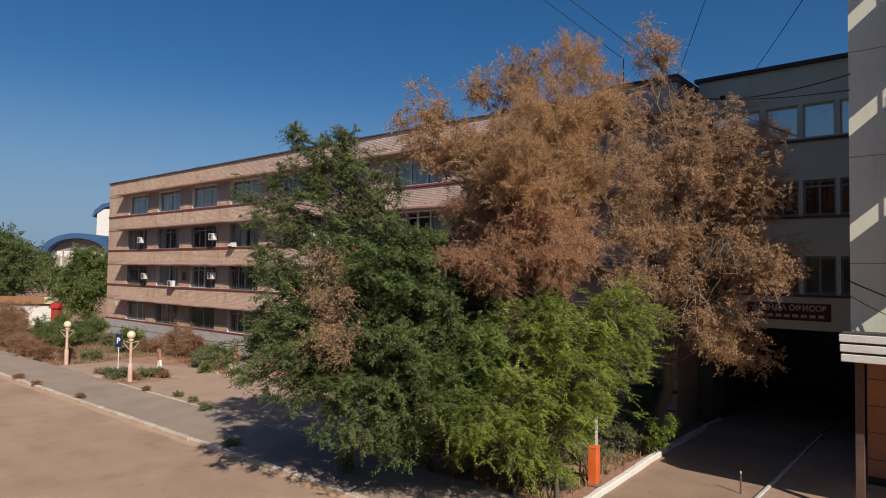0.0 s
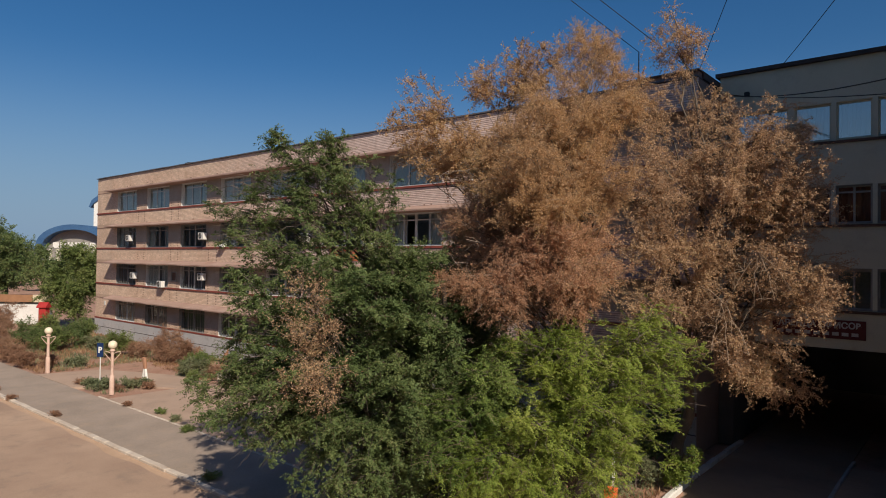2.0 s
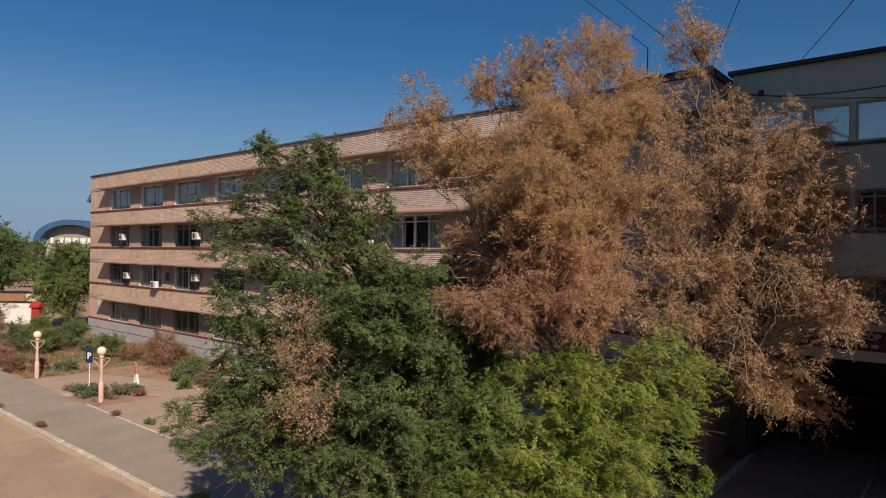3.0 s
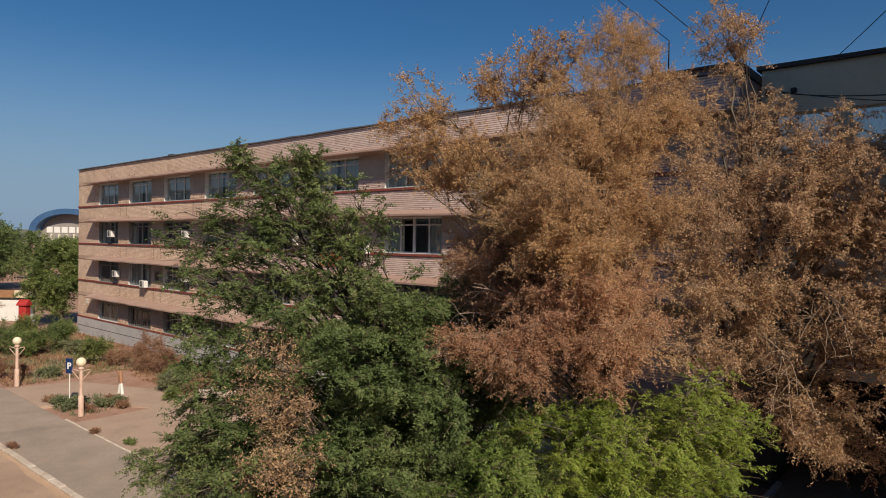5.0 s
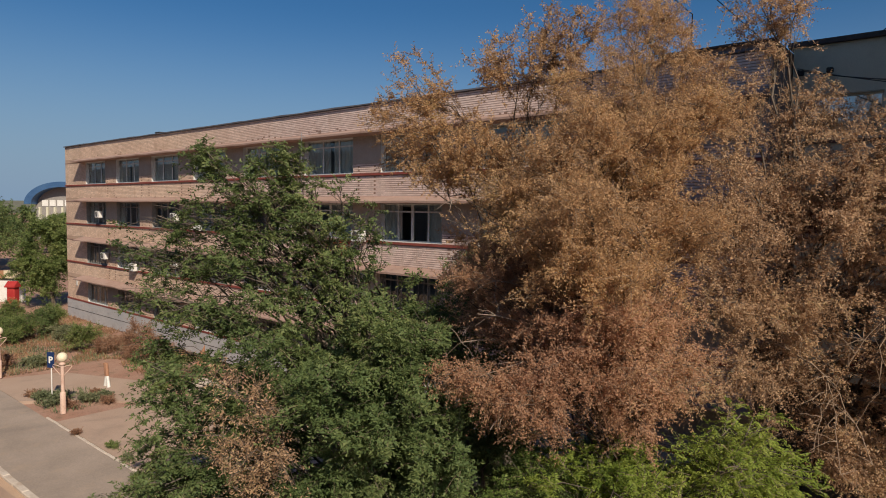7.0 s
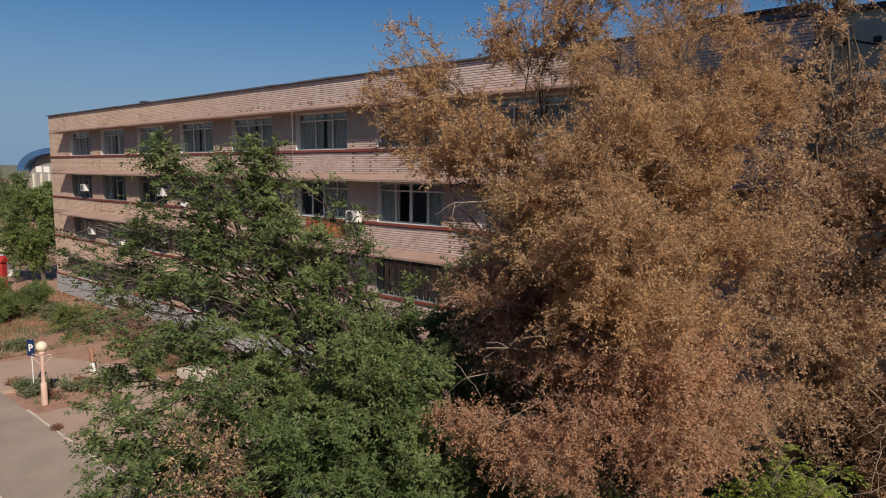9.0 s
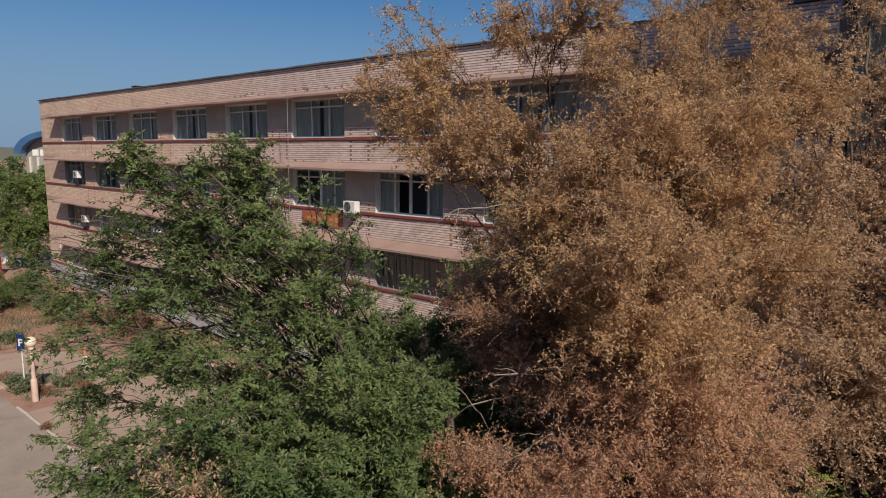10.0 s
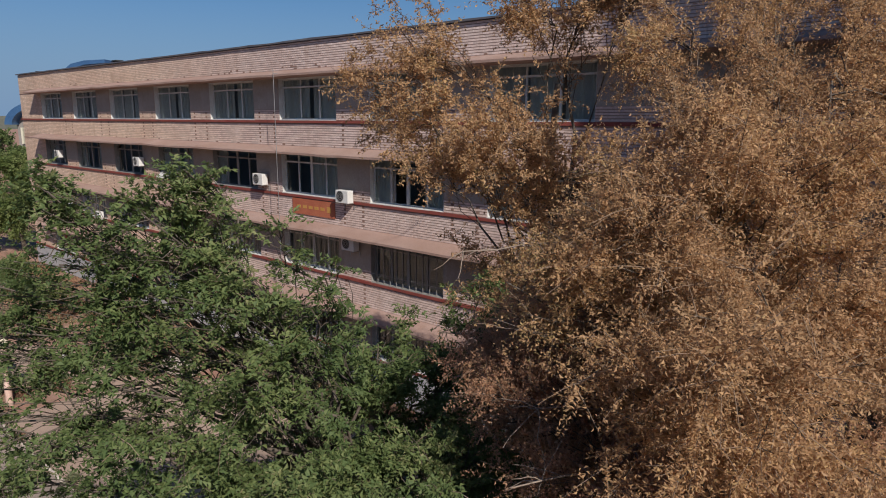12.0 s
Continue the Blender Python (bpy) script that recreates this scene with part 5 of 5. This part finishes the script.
grow("green_elm", (-15.8, 16.8, 0.0), (-15.4, 14.6, 9.2), 0.16, airy(GREEN_EDGE + GREEN_TOP + behind(GREEN_TALL, 1.7, 0.7)) + GREEN_SKIRT + GREEN_TIPS,
     None, LEAF_DARK, 21, twigs=12600, per_twig=19, twig_len=0.34, leaf_len=0.078, leaf_w=0.036, spray=0.45, branches=20, simple=True, twig_share=0.12, frond=6,
     label="dark green elm beside the pavement", category="tree")
grow("green_elm", (-13.3, 17.0, 0.0), (-12.8, 15.2, 7.0), 0.16, behind(GREEN_LOW, 1.5, 0.8) + [(-13.3, 16.3, 7.0, 0.75, 0.7, 0.5), (-12.9, 16.0, 6.4, 0.7, 0.65, 0.5), (-13.5, 16.7, 7.7, 0.55, 0.5, 0.2)],
     None, LEAF_DARK, 22, twigs=11000, per_twig=19, twig_len=0.34, leaf_len=0.078, leaf_w=0.036, spray=0.45, branches=20, simple=True, twig_share=0.12, frond=6,
     label="dense dark green elm beside the pavement", category="tree")
grow("green_elm", (-16.6, 17.8, 0.1), (-16.6, 17.6, 6.6), 0.15, GREEN_BACK,
     None, LEAF_DARK, 24, twigs=5400, per_twig=17, twig_len=0.42, leaf_len=0.10, leaf_w=0.05, spray=0.45, branches=16, simple=True, twig_share=0.12, frond=6,
     label="dark green elm between parking area and pavement", category="tree")
grow("dead_sapling", (-14.2, 16.4, 0.0), (-13.7, 12.3, 5.0), 0.06, DRY_TWIGS,
     None, LEAF_BROWN, 23, twigs=560, per_twig=14, twig_len=0.42, leaf_len=0.06, leaf_w=0.024, spray=0.75, branches=16, twig_share=0.7, loose=0.03,
     label="withered brown sapling among green trees", category="tree")
YOUNG = [l for l in LOCUST if l[0] > -10.0] + [(-10.0, 13.0, 3.0, 0.9), (-10.6, 12.7, 3.1, 0.6)]
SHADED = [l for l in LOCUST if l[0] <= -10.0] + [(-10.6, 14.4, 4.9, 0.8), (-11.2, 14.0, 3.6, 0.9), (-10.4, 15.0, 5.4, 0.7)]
grow("locust_tree", (-9.6, 16.7, 0.0), (-9.0, 15.4, 4.6), 0.075, behind(YOUNG, 1.2, 0.8) + LOCUST_SKIRT,
     None, LEAF_BRIGHT, 31, twigs=9600, per_twig=24, twig_len=0.36, leaf_len=0.062, leaf_w=0.024, spray=0.25, droop=0.15, branches=24, simple=True, twig_share=0.12, frond=5,
     label="young bright green locust tree", category="tree")
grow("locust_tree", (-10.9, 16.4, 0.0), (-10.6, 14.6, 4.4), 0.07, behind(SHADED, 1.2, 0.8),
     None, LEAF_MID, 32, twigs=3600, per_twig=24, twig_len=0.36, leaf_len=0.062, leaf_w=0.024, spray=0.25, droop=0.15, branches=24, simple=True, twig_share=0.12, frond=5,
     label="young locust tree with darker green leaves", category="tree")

def dead_limb(tree, start, tips, seed, r=0.035, wood=DEADWOOD, twigs=16):
    """Bare pale limbs with side twigs inside the crown."""
    rng = np.random.default_rng(seed)
    o = np.array(tree.matrix_basis.translation)
    for tip in tips:
        main = bend(rng, np.array(start) - o, np.array(tip) - o, 9, 0.10, 0.018)
        paths = [(main, np.linspace(r, 0.008, 9))]
        for k in range(twigs):
            a = main[rng.integers(2, 9)]
            q = a + unit(rng.normal(size=3) + np.array([-0.3, -0.7, -0.1])) * rng.uniform(0.25, 0.8)
            paths.append((bend(rng, a, q, 5, 0.06, 0.03), np.linspace(0.008, 0.003, 5)))
        link("dead_limb", tubes_mesh("dead_limb", paths[:1], 5), wood, tree)
        tagged(link("dead_twig", tubes_mesh("dead_twig", paths[1:], 4), wood, tree), kind="stuff")


dead_limb(big_elm, (-11.0, 17.6, 6.4), [(-11.9, 14.6, 7.6), (-10.9, 14.3, 7.3), (-11.4, 14.4, 8.2)], 91, 0.022)
dead_limb(big_elm, (-10.8, 17.6, 7.4), [(-11.6, 15.2, 8.7), (-10.8, 14.0, 6.4)], 92, 0.018)
dead_limb(big_elm, (-10.6, 17.9, 9.6), [(-13.0, 15.6, 10.2)], 93, 0.02)

dead_limb(right_elm, (-8.8, 21.3, 7.2), [(-6.9, 20.6, 6.5)], 94, 0.03, TWIG, 6)
dead_limb(right_elm, (-7.1, 20.7, 6.6), [(-6.2, 20.2, 5.2), (-6.7, 20.1, 4.9), (-7.2, 20.2, 5.2)], 95, 0.012, TWIG, 9)
dead_limb(right_elm, (-6.2, 21.0, 8.0), [(-5.3, 20.8, 6.9), (-5.7, 20.7, 6.7), (-6.2, 20.6, 6.5), (-7.1, 20.6, 6.0)], 96, 0.012, TWIG, 7)

# the corner tree and the far trees
grow("corner_tree", (-74.5, 28.6, 0), (-74.5, 28.6, 5.5), 0.2, [(-74.6, 28.2, 7.6, 1.9), (-76.4, 26.9, 5.2, 2.0), (-73.8, 28.4, 5.6, 2.0), (-76.2, 26.8, 3.4, 2.1), (-74.0, 28.0, 3.2, 2.0), (-74.8, 27.4, 1.8, 2.0), (-73.0, 29.2, 7.2, 1.7), (-72.8, 29.2, 4.6, 1.9)],
     None, LEAF_OLIVE, 41, twigs=3600, per_twig=14, twig_len=0.7, leaf_len=0.18, leaf_w=0.12, spray=0.5, branches=14, simple=True, twig_share=0.1,
     label="round olive-green tree at the building's corner", category="tree")
for k, (x, y, r) in enumerate(((-116.5, 32.0, 1.0), (-122, 28, 1.1), (-129, 37, 0.9))):
    lobes = [(x, y, 10.6 * r, 3.0 * r), (x - 2.4, y - 1.5, 8.6 * r, 3.1 * r), (x + 2.6, y + 1.6, 8.2 * r, 3.1 * r), (x + 3.4, y + 2.4, 5.2 * r, 3.0 * r), (x - 3.0, y - 2.4, 5.2 * r, 3.2 * r), (x, y, 5.4 * r, 3.4 * r), (x + 1, y - 1, 3.0 * r, 3.2 * r)]
    grow("roadside_tree", (x, y, 0), (x, y, 8.0 * r), 0.3, lobes, None, LEAF_DARK, 50 + k, twigs=2400, per_twig=14, twig_len=1.2, leaf_len=0.28, leaf_w=0.18, spray=0.6, branches=12, simple=True, twig_share=0.1,
         label="broad dark green roadside tree", category="tree")


for k, (x, y, h) in enumerate(((-152, 50, 9.5), (-160, 58, 8.5), (-168, 40, 10.0), (-149, 62, 7.0), (-176, 66, 9.0), (-182, 52, 10.0), (-158, 30, 9.0))):
    lobes = [(x, y, h * 0.78, h * 0.28), (x + h * 0.25, y + h * 0.2, h * 0.55, h * 0.28), (x - h * 0.25, y - h * 0.2, h * 0.5, h * 0.3), (x, y, h * 0.3, h * 0.3)]
    grow("roadside_tree", (x, y, 0), (x, y, h * 0.6), 0.25, lobes, None, LEAF_OLIVE if k % 2 else LEAF_DARK, 150 + k, twigs=900, per_twig=10, twig_len=1.0, leaf_len=0.42, leaf_w=0.28, spray=0.6, branches=5, simple=True, twig_share=0.05,
         label="distant green tree in front of the hall", category="tree")


# ---- shrubs and weeds ----
def shrub(x, y, r, h, mat, seed, name="shrub", label="", leaf_len=0.10, leaf_w=0.04, dense=1.0):
    rng = random.Random(seed)
    lobes = [(x + rng.uniform(-0.5, 0.5) * r, y + rng.uniform(-0.5, 0.5) * r, h * rng.uniform(0.35, 0.72), r * rng.uniform(0.45, 0.65)) for _ in range(5)]
    return grow(name, (x, y, 0.0), (x, y, h * 0.4), 0.035, lobes, None, mat, seed, twigs=int(300 * dense * r * r) + 60, per_twig=12, twig_len=0.35 * r ** 0.5, leaf_len=leaf_len, leaf_w=leaf_w,
                spray=0.7, branches=9, simple=True, twig_share=0.2, squash=min(1.0, h / r * 0.7), fork=0.05, label=label, category="shrub")


SHRUBS = [(-46.4, 24.2, 1.9, 2.6, LEAF_RUST), (-44.4, 24.8, 1.4, 2.0, LEAF_RUST), (-39.6, 22.4, 1.3, 1.2, WEED), (-40.8, 23.8, 1.3, 1.3, LEAF_OLIVE), (-38.2, 23.2, 0.8, 0.8, LEAF_RUST),
          (-51.2, 22.6, 1.5, 1.9, LEAF_OLIVE), (-49.6, 23.6, 1.2, 1.2, LEAF_RUST), (-57.4, 20.4, 1.6, 2.0, LEAF_OLIVE), (-59.9, 19.2, 1.7, 2.4, LEAF_DARK), (-58.7, 22.2, 1.7, 2.3, LEAF_DARK), (-60.5, 24.0, 1.8, 2.4, LEAF_OLIVE),
          (-62.8, 22.0, 1.8, 2.6, LEAF_OLIVE), (-56.0, 23.2, 1.2, 1.2, WEED)]
MORE = [(-54.6, 16.8, 1.4, 1.2, LEAF_RUST), (-51.0, 16.9, 1.2, 0.9, LEAF_RUST), (-50.0, 17.6, 0.9, 0.8, LEAF_RUST), (-64.6, 18.6, 2.1, 3.2, LEAF_RUST), (-57.5, 17.4, 1.5, 1.6, LEAF_RUST), (-61.0, 17.4, 1.8, 2.4, LEAF_RUST),
        (-68.5, 19.5, 2.3, 3.4, LEAF_RUST), (-40.3, 17.6, 0.55, 0.5, WEED), (-41.0, 17.2, 0.45, 0.35, WEED), (-39.2, 18.3, 0.5, 0.45, WEED), (-39.9, 19.2, 0.4, 0.35, LEAF_RUST), (-38.6, 17.4, 0.4, 0.35, LEAF_RUST), (-49.2, 19.2, 1.0, 0.6, WEED), (-37.6, 21.4, 0.7, 0.9, LEAF_OLIVE),
        (-39.6, 17.0, 0.6, 0.55, WEED), (-40.9, 16.9, 0.5, 0.5, WEED), (-38.9, 18.9, 0.6, 0.5, WEED), (-38.0, 19.0, 0.45, 0.4, LEAF_RUST), (-41.8, 16.8, 0.45, 0.3, LEAF_RUST)]
TUFTS = [
        (-31.4, 16.35, 0.3, 0.22, LEAF_OLIVE), (-29.6, 16.2, 0.35, 0.25, WEED), (-27.6, 15.75, 0.35, 0.25, LEAF_OLIVE), (-34.2, 16.1, 0.22, 0.16, LEAF_RUST), (-43.1, 12.75, 0.28, 0.18, LEAF_RUST), (-40.1, 12.75, 0.26, 0.18, LEAF_RUST), (-34.6, 12.95, 0.24, 0.16, LEAF_RUST), (-21.4, 13.3, 0.3, 0.22, LEAF_OLIVE)]
# Dark bushes along the building's end are added, to deepen the shade there.
NEAR = [(-10.7, 26.4, 1.1, 3.0, LEAF_DARK), (-10.5, 25.4, 0.8, 2.4, LEAF_DARK), (-12.6, 20.6, 1.4, 2.6, LEAF_DARK), (-11.4, 22.3, 1.2, 2.2, LEAF_DARK), (-14.2, 21.6, 1.5, 2.8, LEAF_DARK), (-12.8, 23.4, 1.4, 2.4, LEAF_DARK), (-11.6, 19.6, 1.1, 2.0, LEAF_MID), (-16.2, 22.6, 1.4, 2.4, LEAF_DARK), (-11.4, 26.4, 1.2, 2.2, LEAF_DARK), (-10.9, 24.8, 0.8, 1.4, LEAF_DARK), (-15.0, 26.2, 1.3, 2.4, LEAF_DARK), (-10.4, 22.6, 0.9, 1.1, WEED), (-10.8, 20.4, 0.9, 0.9, WEED), (-11.6, 18.0, 1.0, 1.2, LEAF_DARK), (-10.9, 16.6, 1.1, 1.5, LEAF_DARK), (-12.6, 16.6, 1.2, 1.6, LEAF_DARK), (-14.4, 16.5, 1.2, 1.6, LEAF_DARK), (-10.0, 17.6, 0.6, 0.8, LEAF_DARK), (-13.2, 26.0, 1.3, 2.0, LEAF_DARK), (-16.0, 14.1, 0.45, 0.8, LEAF_OLIVE),
        (-17.0, 24.0, 1.6, 2.2, LEAF_DARK), (-21.5, 25.0, 1.7, 2.4, LEAF_DARK), (-25.5, 25.8, 1.4, 1.8, LEAF_OLIVE), (-30.0, 26.3, 1.2, 1.4, LEAF_OLIVE), (-34.5, 26.2, 1.3, 1.3, WEED), (-19.0, 20.5, 1.5, 2.0, LEAF_DARK)]
WORDS = {"rusty_dry_leaf": "dry rust-brown bush", "weed_green": "low grey-green weed clump", "olive_leaf": "olive green bush", "dark_green_leaf": "dark green bush", "mid_green_leaf": "green bush"}
for k, (x, y, r, h, m) in enumerate(TUFTS):
    shrub(x, y, r, h * 0.8, m, 190 + k, "weed_tuft", "small dry tuft of weeds beside the kerb", 0.09, 0.03)
for k, (x, y, r, h, m) in enumerate(SHRUBS + MORE + NEAR):
    shrub(x, y, r, h, m, 100 + k, "shrub", WORDS[m.name] + " on dry reddish earth", *((0.095, 0.034, 1.4) if m is LEAF_RUST else (0.11, 0.05, 1.0) if x < -36 else (0.085, 0.038, 1.0)))


grow("shrub", (-9.75, 23.0, 0.0), (-9.3, 23.0, 0.7), 0.03, [(-9.35, 22.95, 0.55, 0.34), (-9.1, 23.0, 0.9, 0.38), (-8.8, 23.05, 1.2, 0.36), (-8.5, 23.1, 1.55, 0.24), (-9.25, 23.0, 1.25, 0.25)], None, LEAF_BRIGHT, 181,
     twigs=330, per_twig=12, twig_len=0.3, leaf_len=0.10, leaf_w=0.042, spray=0.5, branches=9, simple=True, twig_share=0.2, frond=5, label="small bright green bush leaning over the kerb", category="shrub")


def blades(name, areas, count, mat, seed, h=0.22, **tags):
    """Grass: single blades strewn over rectangles."""
    rng = np.random.default_rng(seed)
    size = np.array([(b - a) * (d - c) for a, b, c, d in areas])
    P = []
    for (a, b, c, d), n in zip(areas, (count * size / size.sum()).astype(int)):
        P.append(np.stack([rng.uniform(a, b, n), rng.uniform(c, d, n), np.full(n, -0.02)], -1))
    P = np.concatenate(P)
    keep = np.array([noise.noise(Vector((p[0] * 0.5, p[1] * 0.5, seed))) > -0.12 for p in P])
    P = P[keep]
    n = len(P)
    ax = unit(np.array([0, 0, 1.0]) + rng.normal(0, 0.45, (n, 3)))
    sd = unit(np.cross(ax, rng.normal(size=(n, 3))))
    L = h * rng.uniform(0.4, 1.6, n)
    ob = link(name, leaves_mesh(name, P, ax, sd, L, np.full(n, 0.02) + 0.05 * L, True), mat)
    return tagged(ob, kind="stuff", **tags)


blades("dry_grass", [(-70, -47.5, 16.4, 27.4), (-47.5, -38, 22.6, 27.4), (-15, -9.5, 16.4, 27.0), (-33, -15, 24.6, 27.4)], 46000, DRYGRASS, 61, 0.24, label="sparse dry reddish grass on the beds", category="grass")
blades("green_weeds", [(-62, -47.5, 17.4, 26), (-42, -38, 16.5, 19.4), (-14, -9.6, 16.4, 26)], 12000, WEED, 62, 0.26, label="thin green weeds on the beds", category="weeds")

# ---- bricks ----
def brick_rows(x0, x1, z0, z1, columns=()):
    """Places (left, right, bottom, top) of the bricks that fill a rectangle, in running bond, and of dark headers."""
    n = max(1, int(round((z1 - z0) / 0.1)))
    h = (z1 - z0) / n
    out, dark = [], []
    for r in range(n):
        gaps = [c for c in columns if r % 2] and sorted(c for c in columns if r % 2)
        edges = [x0] + [v for c in gaps or () for v in (c - 0.07, c + 0.07)] + [x1]
        for c in gaps or ():
            dark.append((c - 0.06, c + 0.06, z0 + r * h + 0.008, z0 + (r + 1) * h - 0.008))
        for a, b in zip(edges[::2], edges[1::2]):
            x = X0 + math.floor((a - X0) / 0.262) * 0.262 - (0.131 if r % 2 else 0.0)
            while x < b - 0.03:
                l, q = max(x, a) + 0.0035, min(x + 0.262, b) - 0.0035
                if q - l > 0.02:
                    out.append((l, q, z0 + r * h + 0.011, z0 + (r + 1) * h - 0.011))
                x += 0.262
    return out, dark


def bricks_mesh(name, rows, seed, lift=0.007):
    rng = np.random.default_rng(seed)
    R = np.array(rows)
    n = len(R)
    yo = -lift + rng.normal(0, 0.0012, n)
    l, r, b, t = R.T
    e, f = 0.004, 0.0006
    z = np.zeros(n) + 0.02
    V = np.stack([np.stack(c, -1) for c in ((l, z, b), (r, z, b), (r, z, t), (l, z, t), (l + f, yo, b + e), (r - f, yo, b + e), (r - f, yo, t - e), (l + f, yo, t - e))], 1)
    V[:, :, 0] -= X0
    F = np.array([4, 5, 6, 7, 0, 1, 5, 4, 1, 2, 6, 5, 2, 3, 7, 6, 3, 0, 4, 7])
    I = (np.arange(n)[:, None] * 8 + F[None, :]).ravel()
    me = raw_mesh(name, V.reshape(-1, 3), I, np.full(n * 5, 4))
    me.polygons.foreach_set("use_smooth", np.zeros(n * 5, dtype=bool))
    return me


COLS = [v for a, b in PIERS[1:-1] for v in (a + 0.42, b - 0.42)]
all_rows, dark_rows = [], []
for i, s in enumerate(SILLS):
    top = (SILLS[i + 1] - 0.13) if i < 3 else TOP + 0.05
    o, d = brick_rows(X0, X1, s + OPEN_H + 0.34, top, COLS if i < 3 else ())
    all_rows += o
    dark_rows += d
    for a, b in PIERS:
        o, d = brick_rows(a, b, s + 0.03, s + 0.5, [c for c in COLS if a < c < b])
        if a == X0:
            o += brick_rows(a, b, s + 0.5, s + OPEN_H)[0]
        all_rows += o
        dark_rows += d
chip = random.Random(19)
for x, n in ((-62, 3), (-57, 5), (-50.5, 4), (-46, 3), (-42.5, 3), (-38.5, 6), (-36.6, 5), (-33.0, 7), (-30.6, 4), (-25, 4), (-21, 5)):
    for _ in range(n):
        c = x + chip.uniform(-0.9, 0.9)
        z = chip.choice([SILLS[3] + OPEN_H + 0.345, SILLS[3] + OPEN_H + 0.345, SILLS[3] + OPEN_H + 0.45, SILLS[2] + OPEN_H + 0.345])
        dark_rows.append((c, c + chip.uniform(0.08, 0.24), z, z + chip.uniform(0.05, 0.09)))
single = [r for r in all_rows if -29.6 < r[0] and r[1] < -26.6 and r[2] > SILLS[2] + OPEN_H + 0.5 and (r[2] < SILLS[3] - 0.1 or r[2] > SILLS[3] + OPEN_H + 0.5)]
chosen = set(single)
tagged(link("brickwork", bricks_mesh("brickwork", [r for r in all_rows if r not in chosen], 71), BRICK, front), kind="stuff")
tagged(link("header_bricks", bricks_mesh("header_bricks", dark_rows, 72, 0.014), DARKBRICK, front), kind="stuff")
shared = {}
for l, r, b, t in single:
    key = (round(r - l, 3), round(t - b, 3))
    if key not in shared:
        shared[key] = bricks_mesh("brick", [(X0, X0 + r - l, 0, t - b)], 73)
        shared[key].materials.append(BRICK)
    ob = new("brick", shared[key])
    ob.parent = front
    ob.matrix_basis = pose(l - X0, 0, b)
